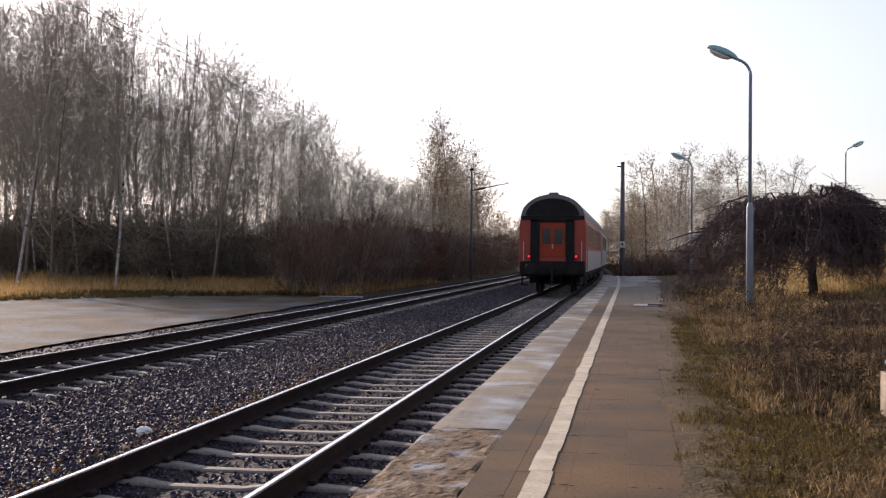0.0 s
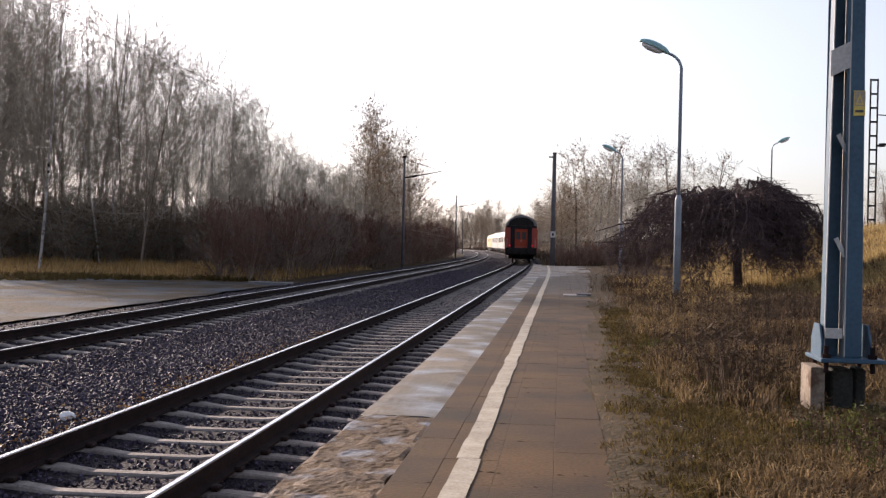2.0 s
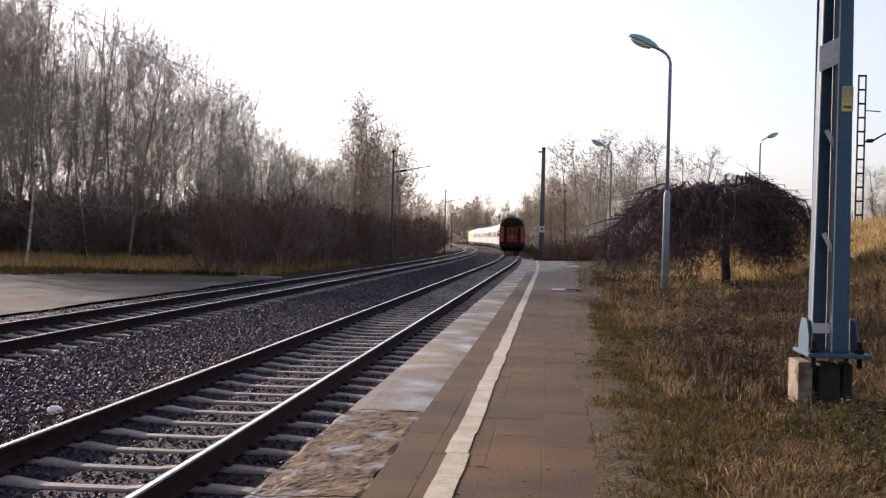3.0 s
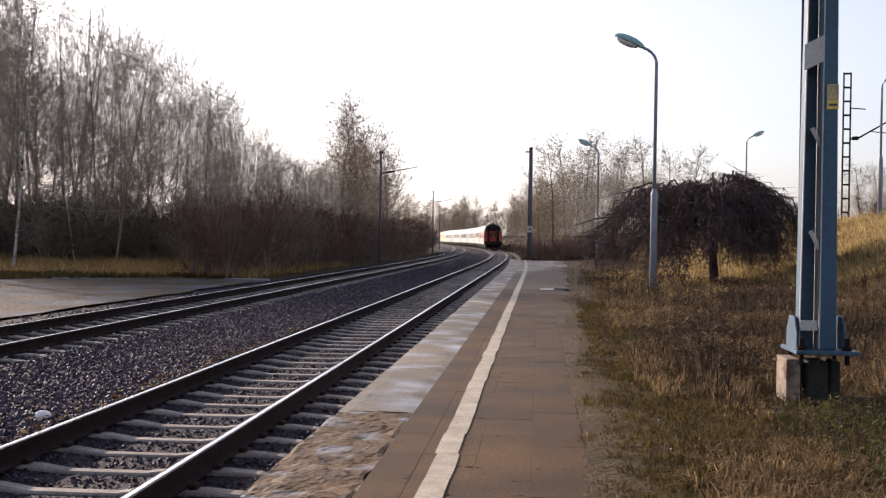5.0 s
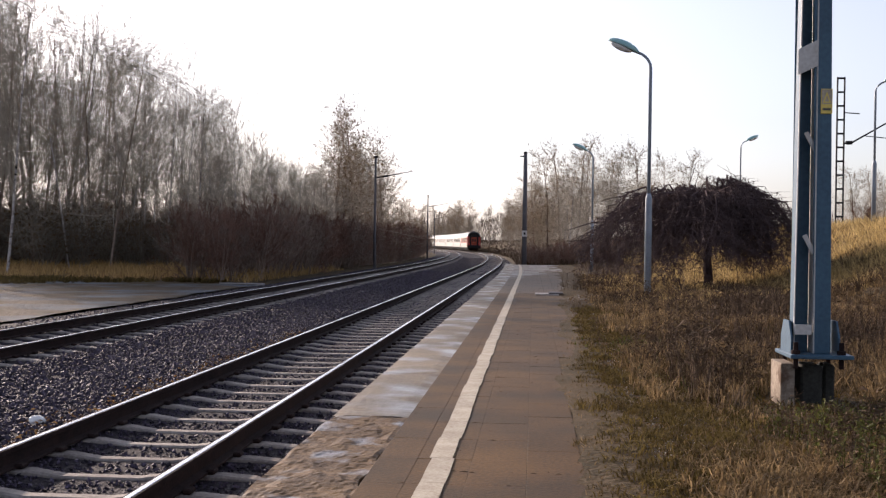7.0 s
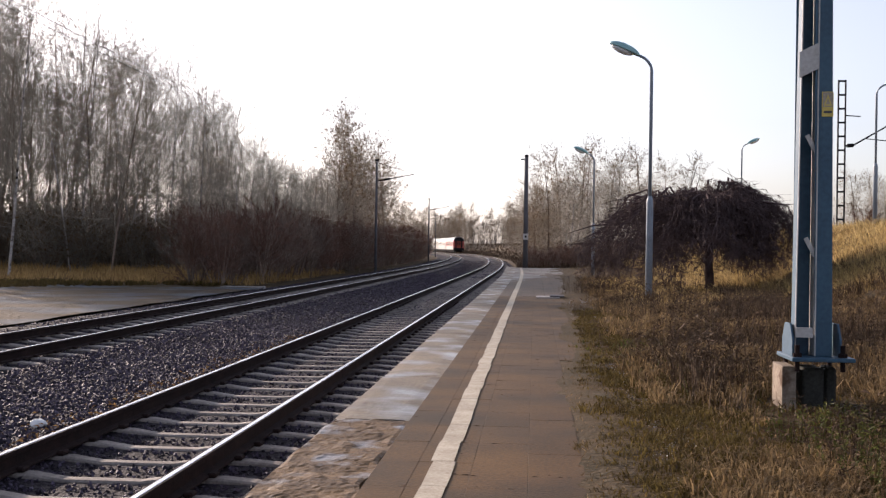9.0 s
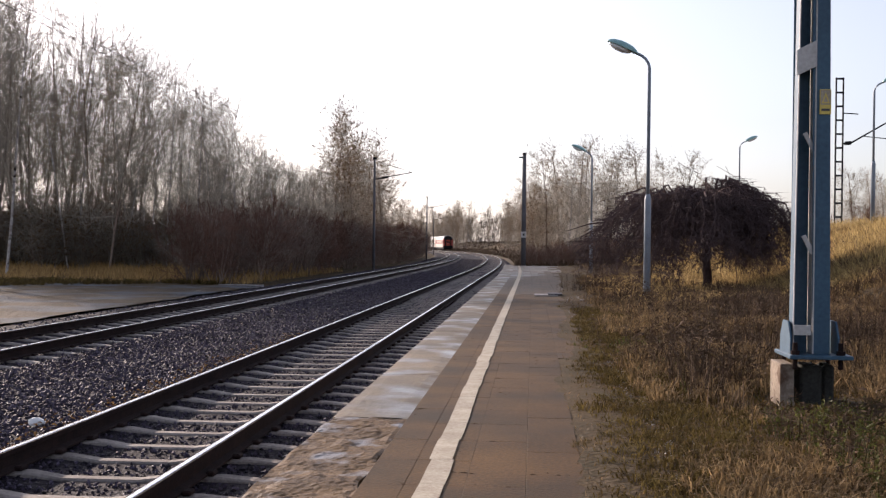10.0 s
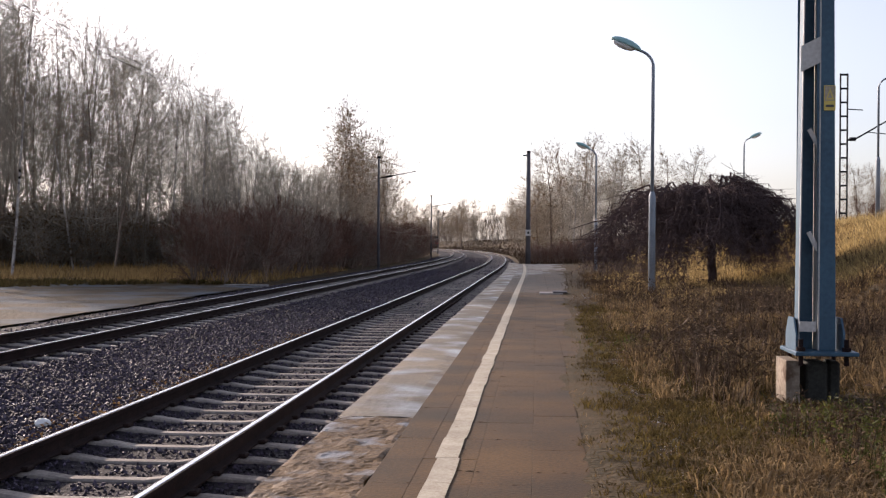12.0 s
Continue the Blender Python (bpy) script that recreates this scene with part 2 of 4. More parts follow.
def sweep(name, profile, s_list, u0, mat, parent, closed=True, label="", smooth=False):
    """A profile of (u, z) drawn along the bending line."""
    verts, faces, k = [], [], len(profile)
    for s in s_list:
        verts += [(u0 + u + off(s), s, z) for u, z in profile]
    for i in range(len(s_list) - 1):
        for j in range(k if closed else k - 1):
            b = i * k
            faces.append((b + j, b + (j + 1) % k, b + k + (j + 1) % k, b + k + j))
    if closed:
        faces += [tuple(range(k))[::-1], tuple(range((len(s_list) - 1) * k, len(s_list) * k))]
    return part(name, mesh_of(name, verts, faces, mat, smooth), mat, parent, label)


def build_ground():
    xs = sorted({*np.arange(-40, 30, 0.8).round(2), *(-40 - 1.35 ** np.arange(4, 28)).round(1), *(30 + 1.35 ** np.arange(4, 28)).round(1), -1.25, -1.2, -12.0})
    ys = sorted({*np.arange(-12, 90, 1.2).round(2), *np.arange(90, 420, 8).round(1), *(420 + 1.35 ** np.arange(8, 27)).round(1), *(-12 - 1.5 ** np.arange(3, 18)).round(1)})
    verts = [(x, y, ground_z(x, y)) for y in ys for x in xs]
    n = len(xs)
    faces = [(j * n + i, j * n + i + 1, (j + 1) * n + i + 1, (j + 1) * n + i) for j in range(len(ys) - 1) for i in range(n - 1)]
    tagged(part("ground", mesh_of("ground", verts, faces, EARTH, True), EARTH, None),
           "brown earth with dry grass rising to a bank", "ground", kind="structure")


S_LIST = [float(s) for s in (*np.arange(-8, 72, 4), *np.arange(72, 460, 4))]


def build_track(u0, label, span):
    track = thing("railway_track", label, "railway track", "railway tracks", "structure")
    head = [(-0.021, 0), (-0.017, 0.003), (0.017, 0.003), (0.021, 0)]
    body = [(-0.036, -0.001), (-0.036, -0.035), (-0.01, -0.05), (-0.01, -0.13), (-0.075, -0.145), (-0.075, -0.16),
            (0.075, -0.16), (0.075, -0.145), (0.01, -0.13), (0.01, -0.05), (0.036, -0.035), (0.036, -0.001)]
    for side in (-0.754, 0.754):
        rail = sweep("rail", [(u, z + RAIL_Z) for u, z in body], S_LIST, u0 + side, RUST, track, label="rusty steel rail")
        sweep("running_surface", [(u, z + RAIL_Z + 0.001) for u, z in head], S_LIST, u0 + side, RAIL_TOP, rail, label="polished rail head")
    # one sleeper: high under the rails, waisted in the middle
    bm = bmesh.new()
    rows = []
    for x, w, z in ((-1.25, 0.075, -0.20), (-1.2, 0.085, -0.185), (-0.95, 0.078, -0.165), (-0.56, 0.078, -0.168), (-0.3, 0.072, -0.205), (0.3, 0.072, -0.205),
                    (0.56, 0.078, -0.168), (0.95, 0.078, -0.165), (1.2, 0.085, -0.185), (1.25, 0.075, -0.20)):
        rows.append([bm.verts.new((x, y, RAIL_Z + h)) for y, h in ((-w - 0.03, -0.36), (-w, z - 0.014), (-w + 0.018, z), (w - 0.018, z), (w, z - 0.014), (w + 0.03, -0.36))])
    for r0, r1 in zip(rows, rows[1:]):
        for k in range(5):
            bm.faces.new((r0[k], r0[k + 1], r1[k + 1], r1[k]))
    bm.faces.new(rows[0])
    bm.faces.new(rows[-1][::-1])
    first = part("sleeper", bm, SLEEPER, track)
    base = first.data
    clip_bm = bmesh.new()
    for side in (-0.754, 0.754):
        for dx in (-0.105, 0.105):
            box(clip_bm, side + dx - 0.035, side + dx + 0.035, -0.06, 0.06, RAIL_Z - 0.165, RAIL_Z - 0.125, bevel=0.012)
    clips = part("rail_clip", clip_bm, RUST, first).data
    step, rest_v, rest_f = SLEEPER_STEP, [], []
    bv = [v.co.copy() for v in base.vertices]
    bf = [tuple(p.vertices) for p in base.polygons]
    r2 = random.Random(4)
    for i in range(640):
        s = SLEEPER_AT + i * step
        at = pose(u0 + off(s) + r2.uniform(-0.015, 0.015), s + r2.uniform(-0.015, 0.015), r2.uniform(-0.006, 0.0), 0, 0, heading(s) + r2.uniform(-0.5, 0.5))
        if i < 200:
            ob = first if i == 0 else new("sleeper", base)
            ob.parent, ob.matrix_basis = track, at
            if 0 < i < 60:
                c = new("rail_clip", clips)
                c.parent = ob
        else:
            k = len(rest_v)
            rest_v += [tuple(at @ v) for v in bv]
            rest_f += [tuple(q + k for q in f) for f in bf]
    tagged(part("far_sleepers", mesh_of("far_sleepers", rest_v, rest_f, SLEEPER), SLEEPER, track), kind="stuff")
    return track


def build_ballast():
    bed = thing("ballast_bed", "grey crushed stone ballast under the tracks", "ballast", kind="structure")
    prof = [(-11.7, -0.62), (-11.35, -0.49), (-10.9, -0.50), (-10.0, -0.47), (-9.2, -0.435), (-8.82, -0.468), (-8.18, -0.468), (-7.8, -0.44), (-7.0, -0.45), (-6.3, -0.50), (-5.5, -0.47), (-4.8, -0.455), (-4.0, -0.435), (-3.6, -0.468), (-2.95, -0.468), (-2.55, -0.44), (-1.75, -0.45), (-1.55, -0.54), (-1.5, -0.8)]
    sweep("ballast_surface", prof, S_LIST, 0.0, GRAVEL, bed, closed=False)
    # loose stones, dense near the walker's end
    shapes = []
    for k in range(6):
        pts = [Vector(p) for p in ((1, 0, 0), (-1, 0, 0), (0, 1, 0), (0, -1, 0), (0, 0, 0.8), (0, 0, -0.8))]
        shapes.append([p * rng.uniform(0.6, 1.25) + Vector(rng.uniform(-0.25, 0.25, 3)) for p in pts])
    tri = ((0, 2, 4), (2, 1, 4), (1, 3, 4), (3, 0, 4), (2, 0, 5), (1, 2, 5), (3, 1, 5), (0, 3, 5))
    us, zs = [p[0] for p in prof], [p[1] for p in prof]

    def scatter(count, s0, s1, u0, u1, size, name):
        verts, faces = [], []
        for _ in range(count):
            s = s0 + (s1 - s0) * rng.random() ** 1.5
            u = rng.uniform(u0, u1)
            k = (s - SLEEPER_AT) / SLEEPER_STEP
            if abs(k - round(k)) < 0.16 and min(abs(u - NEAR_U), abs(u - FAR_U)) < 1.3:
                continue
            r = size * rng.uniform(0.6, 1.5)
            z = float(np.interp(u, us, zs)) + r * 0.35
            m = pose(u + off(s), s, z, *rng.uniform(0, 360, 3))
            b = len(verts)
            verts += [tuple(m @ (p * r)) for p in shapes[int(rng.integers(6))]]
            faces += [tuple(q + b for q in f) for f in tri]
        tagged(part(name, mesh_of(name, verts, faces, STONE), STONE, bed), kind="stuff")
    scatter(34000, 5, 26, -7.3, -4.25, 0.021, "ballast_stones")
    scatter(13000, 4, 26, -4.2, -1.7, 0.017, "ballast_stones")
    scatter(16000, 22, 75, -7.4, -4.1, 0.024, "ballast_stones")
    scatter(5000, 26, 75, -4.1, -1.7, 0.022, "ballast_stones")
    scatter(9000, 12, 60, -12, -7, 0.024, "ballast_stones")
    scatter(11000, 66, 150, -12, -1.7, 0.034, "ballast_stones")
    bm = bmesh.new()
    bmesh.ops.create_icosphere(bm, subdivisions=2, radius=0.085)
    for v in bm.verts:
        v.co *= 1 + 0.35 * noise.noise(v.co * 9)
        v.co.z *= 0.6
    stone = part("pale_stone", bm, LENS, None)
    stone.location = (-4.87, 10.75, -0.42)
    tagged(stone, "pale lump of stone lying on the ballast", "stone")


def paving_limit(y):
    return 0.25 + 0.024 * (y - 9) + 0.08 * math.sin(y * 0.9)


EDGE_X = -1.57


def drift(y):
    """The platform's far end leans after the bending line."""
    return -max(0.0, y - 46.0) ** 2 / 2700


def build_platform():
    platform = thing("platform", "low railway platform of worn brown pavers and concrete edge slabs", "platform", kind="structure")
    bm = bmesh.new()
    for y0 in range(-12, 78, 6):
        for v in box(bm, EDGE_X + 0.06, -0.2, y0, y0 + 6, -0.7, -0.075).verts[-8:]:
            v.co.x += drift(v.co.y)
    part("platform_base", bm, CONCRETE, platform, "dark concrete platform wall")
    return platform


def build_pavers(platform):
    # edge slabs, three metres long, broken along the inner side
    for i in range(31):
        y0 = -12.17 + 3 * i
        broken = 2 < y0 < 8.0
        n, cols = (90, 22) if broken else (12, 6)
        verts, faces = [], []
        for j in range(n + 1):
            y = y0 + 0.012 + 2.976 * j / n
            w0 = (0.035 if broken else 0.006) * noise.noise((y * 2.1, 1, 0))
            w1 = (0.03 if broken else 0.012) * noise.noise((y * 2.7, 5, 0))
            for c in range(cols + 3):
                k = min(1.0, max(0.0, (c - 1) / cols))
                x = EDGE_X + w0 + (0.6 + w1 - w0) * k
                z = -0.17 if c in (0, cols + 2) else 0.005
                if broken and 1 < c <= cols:
                    h = noise.noise((x * 3.5, y * 3.0, 2)) + 0.5 * noise.noise((x * 9, y * 8, 4))
                    z += 0.012 * math.floor(h * 3) / 2 + 0.004 * noise.noise((x * 30, y * 30, 1))
                elif z > 0:
                    z += 0.004 * noise.noise((x * 3, y * 2, 2)) - (0.008 if c in (1, cols + 1) else 0)
                verts.append((x + drift(y), y, z))
        q = cols + 3
        faces = [(j * q + c, j * q + c + 1, (j + 1) * q + c + 1, (j + 1) * q + c) for j in range(n) for c in range(q - 1)]
        faces += [tuple(range(q))[::-1], tuple(range(n * q, (n + 1) * q))]
        mat = SLAB if broken else SLAB_PALE
        part("edge_slab", mesh_of("edge_slab", verts, faces, mat), mat, platform, "crumbling brown concrete edge slab" if broken else "worn concrete edge slab with pale patches for wet sheen")
    # pavers in lengthwise courses; one course carries the painted line
    tile = {}

    def tile_mesh(w):
        if w not in tile:
            bm = boxes((-w / 2 + 0.0006, w / 2 - 0.0006, -0.3742, 0.3742, -0.06, 0.0), bevel=0.0018)
            me = bpy.data.meshes.new("paver")
            bm.to_mesh(me)
            bm.free()
            me.materials.append(PAVER)
            tile[w] = me
        return tile[w]
    strip = mesh_of("painted_line", [(-0.074, -0.371, 0), (0.071, -0.372, 0), (0.075, -0.1, 0), (0.072, 0.371, 0), (-0.071, 0.372, 0), (-0.075, 0.12, 0),
                                     (-0.074, -0.371, -0.004), (0.071, -0.372, -0.004), (0.075, -0.1, -0.004), (0.072, 0.371, -0.004), (-0.071, 0.372, -0.004), (-0.075, 0.12, -0.004)],
                    [(0, 1, 2, 3, 4, 5), (6, 7, 1, 0), (7, 8, 2, 1), (8, 9, 3, 2), (9, 10, 4, 3), (10, 11, 5, 4), (11, 6, 0, 5)], LINE)
    courses = [(-0.845, 0.25), (-0.545, 0.35)] + [(-0.195 + 0.35 * k, 0.35) for k in range(7)]
    r3 = random.Random(9)
    plain, frosted = ([], []), ([], [])
    for c, (x, w) in enumerate(courses):
        for i in range(121):
            y = -11.95 + 0.75 * i + (0.0 if c < 2 else 0.375 * (c % 2))
            if y > 77.6 or (c > 2 and x + w / 2 > paving_limit(y) + 0.3):
                continue
            z = r3.uniform(-0.0015, 0.0005)
            if 2 < y < 32:
                ob = new("paver", tile_mesh(w))
                ob.parent = platform
                ob.matrix_basis = pose(x, y, z, r3.uniform(-0.07, 0.07), r3.uniform(-0.08, 0.08), r3.uniform(-0.15, 0.15))
            else:
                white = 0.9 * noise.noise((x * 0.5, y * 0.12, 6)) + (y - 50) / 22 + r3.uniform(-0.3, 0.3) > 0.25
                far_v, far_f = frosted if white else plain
                b = len(far_v)
                a0, a1, b0, b1 = x - w / 2 + 0.002, x + w / 2 - 0.002, y - 0.372, y + 0.372
                d0, d1 = drift(b0), drift(b1)
                far_v += [(a0 + d0, b0, z), (a1 + d0, b0, z), (a1 + d1, b1, z), (a0 + d1, b1, z), (a0 + d0, b0, -0.06), (a1 + d0, b0, -0.06), (a1 + d1, b1, -0.06), (a0 + d1, b1, -0.06)]
                far_f += [tuple(b + q for q in f) for f in ((0, 1, 2, 3), (4, 5, 1, 0), (5, 6, 2, 1), (6, 7, 3, 2), (7, 4, 0, 3))]
            if c == 1:
                ob = new("painted_line", strip)
                ob.parent = platform
                ob.matrix_basis = pose(-0.562 + drift(y) + r3.uniform(-0.008, 0.008), y, z + 0.009, 0, 0, r3.uniform(-0.5, 0.5))
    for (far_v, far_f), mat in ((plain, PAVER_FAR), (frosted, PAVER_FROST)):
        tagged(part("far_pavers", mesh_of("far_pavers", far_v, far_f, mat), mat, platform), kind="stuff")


def build_crumbs():
    """Dark crumbs of earth and broken joints on the pavers."""
    r4 = random.Random(31)
    v, f = [], []
    for k in range(170):
        row = k % 3
        y = 4.2 + 16 * r4.random() ** 1.5
        if row:
            y = round(y / 0.75) * 0.75 + 0.05 + r4.gauss(0, 0.012) + (0.375 if r4.random() < 0.4 else 0)
        x = r4.uniform(-0.95, 0.5)
        n = 5
        s_ = r4.uniform(0.004, 0.011) if row else r4.uniform(0.003, 0.012)
        b = len(v)
        ln = r4.uniform(1, 4.5) if row else 1.2
        for q in range(n):
            a_ = q / n * 2 * math.pi
            v.append((x + math.cos(a_) * s_ * ln * r4.uniform(0.6, 1.2), y + math.sin(a_) * s_ * r4.uniform(0.5, 1.1), 0.0))
        v.append((x, y, s_ * 0.4 + 0.002))
        f += [(b + q, b + (q + 1) % n, b + n) for q in range(n)]
    tagged(part("dirt_crumbs", mesh_of("dirt_crumbs", v, f, DEAD), DEAD, None), "dark crumbs of dirt lying on the pavers", "dirt", kind="stuff")


def build_verge():
    """Trodden earth that has crept over the outer pavers."""
    verts, faces = [], []
    ys_ = np.arange(2, 78, 0.22)
    cols = (-0.06, 0.05, 0.15, 0.27, 0.42, 0.6, 0.9, 1.25)
    for y in ys_:
        for c, d in enumerate(cols):
            x = paving_limit(y) + d + (0.16 * noise.noise((y * 0.9, c * 0.3, 0)) + 0.07 * noise.noise((y * 3.1, c, 5)))
            z = (-0.012, 0.0, 0.006, 0.012, 0.014, 0.01, 0.006, -0.03)[c]
            verts.append((x, y, (z if c < 4 else max(z, ground_z(x, y) + z)) + 0.006 * noise.noise((x * 5, y * 5, 1))))
    n = len(cols)
    faces = [(j * n + i, j * n + i + 1, (j + 1) * n + i + 1, (j + 1) * n + i) for j in range(len(ys_) - 1) for i in range(n - 1)]
    tagged(part("verge", mesh_of("verge", verts, faces, EARTH, True), EARTH, None), "trodden brown earth along the pavers", "verge", kind="structure")


def build_far_platform():
    p = thing("opposite_platform", "pale frosty paved strip beside the far track", "platform", kind="structure")
    xs_, ys_ = np.linspace(-26.5, -11.4, 22), np.linspace(-10, 46.5, 40)
    verts, faces, n = [], [], 22
    for y in ys_:
        for i, x in enumerate(xs_):
            verts.append((x + (0.35 * noise.noise((y * 0.7, 3, 3)) if i == n - 1 else 0), y + ((1.6 * noise.noise((x * 0.4, 2, 2)) - 0.05 * (-11.4 - x)) if y > 45 else 0), -0.44 + 0.03 * noise.noise((x * 0.6, y * 0.6, 1))))
    faces = [(j * n + i, j * n + i + 1, (j + 1) * n + i + 1, (j + 1) * n + i) for j in range(39) for i in range(n - 1)]
    part("pavement_surface", mesh_of("pavement_surface", verts, faces, FROST_SHADE, True), FROST_SHADE, p)
    part("end_kerb", boxes((-13.2, -11.3, 46.6, 46.85, -0.7, -0.40), bevel=0.015), CONCRETE, p, "pale concrete kerb")

# ---- train ----


def coach_section(hw, z0, eave, top, n=9):
    """Half outline of a coach from the sill up to the ridge."""
    pts = [(hw, z0), (hw, z0 + 0.6), (hw - 0.01, eave - 0.35), (hw - 0.07, eave)]
    for k in range(1, n + 1):
        q = k / n * math.pi / 2
        pts.append(((hw - 0.07) * math.cos(q), eave + (top - eave) * math.sin(q)))
    return pts


def build_coach(label, lower, upper, rear):
    """A coach 24.5 m long; origin on the rails at its rear end, the body runs along y."""
    coach = thing("railway_coach", label, "train coach", "coaches of the train")
    half = coach_section(1.41, 0.95, 3.2, 4.2)
    full = half + [(-x, z) for x, z in reversed(half[:-1])]
    lo = [(1.412, 0.93), (1.412, 1.95), (-1.412, 1.95), (-1.412, 0.93)]
    k = len(full)

    def shell(sec, y0, y1, mat, name, cap):
        bm = bmesh.new()
        r0 = [bm.verts.new((x, y0, z)) for x, z in sec]
        r1 = [bm.verts.new((x, y1, z)) for x, z in sec]
        for j in range(len(sec)):
            bm.faces.new((r0[j], r0[(j + 1) % len(sec)], r1[(j + 1) % len(sec)], r1[j]))
        if cap:
            bm.faces.new(r0)
            bm.faces.new(r1[::-1])
        return part(name, bm, mat, coach)
    shell([p for p in full if p[1] <= 3.21], 0.0, 24.4, upper, "body", True)
    roof_sec = [(x * 1.004, z + 0.004) for x, z in full if z >= 3.19]
    shell(roof_sec, -0.02, 24.42, ROOF, "roof", True)
    for side in (-1, 1):
        x = side * 1.414
        part("side_panel", boxes((min(x, x - side * 0.01), max(x, x - side * 0.01), 0.02, 24.38, 0.93, 1.85)), lower, coach)
        for i in range(11):
            y = 2.6 + 1.85 * i
            part("window", boxes((min(x, x - side * 0.02), max(x, x - side * 0.02), y - 0.6, y + 0.6, 2.0, 2.95), bevel=0.004), GLASS, coach)
        for y in (1.0, 23.4):
            part("side_door", boxes((min(x, x + side * 0.02), max(x, x + side * 0.02), y - 0.4, y + 0.4, 0.95, 3.0), bevel=0.008), upper, coach)
    part("underframe", boxes((-1.3, 1.3, 0.1, 24.3, 0.72, 0.95), (-1.1, 1.1, 7, 11, 0.35, 0.75), (-1.1, 1.1, 13, 17, 0.4, 0.75), bevel=0.02), DARK_GEAR, coach)
    for y in (3.2, 21.2):
        bogie = part("bogie", boxes((-1.1, -0.85, y - 1.6, y + 1.6, 0.4, 0.75), (0.85, 1.1, y - 1.6, y + 1.6, 0.4, 0.75), (-0.9, 0.9, y - 0.3, y + 0.3, 0.45, 0.8), bevel=0.03), DARK_GEAR, coach)
        for yy in (y - 1.25, y + 1.25):
            bm = bmesh.new()
            for x in (-0.754, 0.754):
                tube([(x - 0.065, yy, 0.46), (x + 0.065, yy, 0.46)], [0.45, 0.45], 20, bm)
            tube([(-0.75, yy, 0.46), (0.75, yy, 0.46)], [0.08, 0.08], 8, bm)
            part("wheelset", bm, RUST, bogie)
    if rear:
        build_coach_end(coach)
    return coach


def build_coach_end(coach):
    def lunette(name, hw, z0, z1, y, mat, label):
        bm = bmesh.new()
        pts = [(hw * math.cos(k / 18 * math.pi), z0 + (z1 - z0) * math.sin(k / 18 * math.pi)) for k in range(19)]
        a_ = [bm.verts.new((x, y, z)) for x, z in pts]
        b_ = [bm.verts.new((x, y + 0.03, z)) for x, z in pts]
        bm.faces.new(a_)
        bm.faces.new(b_[::-1])
        for k in range(19):
            bm.faces.new((a_[k], a_[(k + 1) % 19], b_[(k + 1) % 19], b_[k]))
        part(name, bm, mat, coach, label)
    lunette("end_arch", 1.34, 3.2, 4.17, -0.055, ROOF, "dark grey arched end panel under the roof")
    lunette("end_hood", 1.12, 3.3, 4.02, -0.085, DARK_GEAR, "dark panel under the roof")
    part("end_roof_panel", boxes((-1.33, 1.33, -0.06, 0.0, 3.12, 3.3), bevel=0.015), DARK_GEAR, coach, "dark band over the end door")
    for side in (-1, 1):
        part("door_pillar", boxes((min(side * 0.56, side * 0.92), max(side * 0.56, side * 0.92), -0.13, 0.0, 1.2, 3.15), bevel=0.03), BLACK, coach, "black rubber gangway pillar")
    part("gangway_top", boxes((-0.92, 0.92, -0.13, 0.0, 3.02, 3.16), bevel=0.03), BLACK, coach, "black rubber gangway bellows")
    door = part("end_door", boxes((-0.55, 0.55, -0.05, 0.0, 1.55, 3.02), bevel=0.01), ORANGE, coach, "orange gangway end door")
    part("door_window", boxes((-0.42, -0.08, -0.06, -0.045, 2.1, 2.75), (0.08, 0.42, -0.06, -0.045, 2.1, 2.75), bevel=0.004), GLASS, door)
    part("door_handle", boxes((-0.02, 0.02, -0.085, -0.05, 1.9, 2.1), bevel=0.006), GREY_PAINT, door)
    part("buffer_beam", boxes((-1.36, 1.36, -0.12, 0.02, 0.80, 1.38), bevel=0.03), DARK_GEAR, coach, "dark steel buffer beam")
    for side in (-1, 1):
        bm = tube([(side * 0.875, -0.1, 1.06), (side * 0.875, -0.5, 1.06)], [0.1, 0.09], 12)
        tube([(side * 0.875, -0.5, 1.06), (side * 0.875, -0.56, 1.06)], [0.25, 0.24], 18, bm)
        part("buffer", bm, DARK_GEAR, coach, "round steel buffer")
        lamp = part("tail_lamp_housing", tube([(side * 0.99, 0.0, 1.58), (side * 0.99, -0.07, 1.58)], [0.1, 0.09], 16), BLACK, coach)
        part("tail_lamp", tube([(side * 0.99, -0.07, 1.58), (side * 0.99, -0.09, 1.58)], [0.06, 0.05], 16), TAIL, lamp, "glowing red tail lamp")
        part("corner_step", boxes((min(side * 1.0, side * 1.35), max(side * 1.0, side * 1.35), 0.1, 0.5, 0.35, 0.4), (side * 1.3 - 0.02, side * 1.3 + 0.02, 0.1, 0.5, 0.35, 0.95)), DARK_GEAR, coach)
        part("grab_rail", tube([(side * 1.22, -0.05, 1.3), (side * 1.22, -0.07, 1.4), (side * 1.22, -0.07, 2.1), (side * 1.22, -0.05, 2.2)], [0.016] * 4, 6), GREY_PAINT, coach)
    part("coupling", boxes((-0.09, 0.09, -0.4, 0, 0.9, 1.12), (-0.05, 0.05, -0.42, -0.34, 0.45, 1.0), bevel=0.02), DARK_GEAR, coach, "hanging screw coupling")
    part("brake_hose", tube([(0.35, -0.1, 0.95), (0.38, -0.28, 0.8), (0.36, -0.3, 0.55), (0.3, -0.2, 0.42)], [0.03] * 4, 8), BLACK, coach)
    part("roof_vent", boxes((-0.2, 0.2, 0.5, 0.9, 4.18, 4.3), bevel=0.02), ROOF, coach)


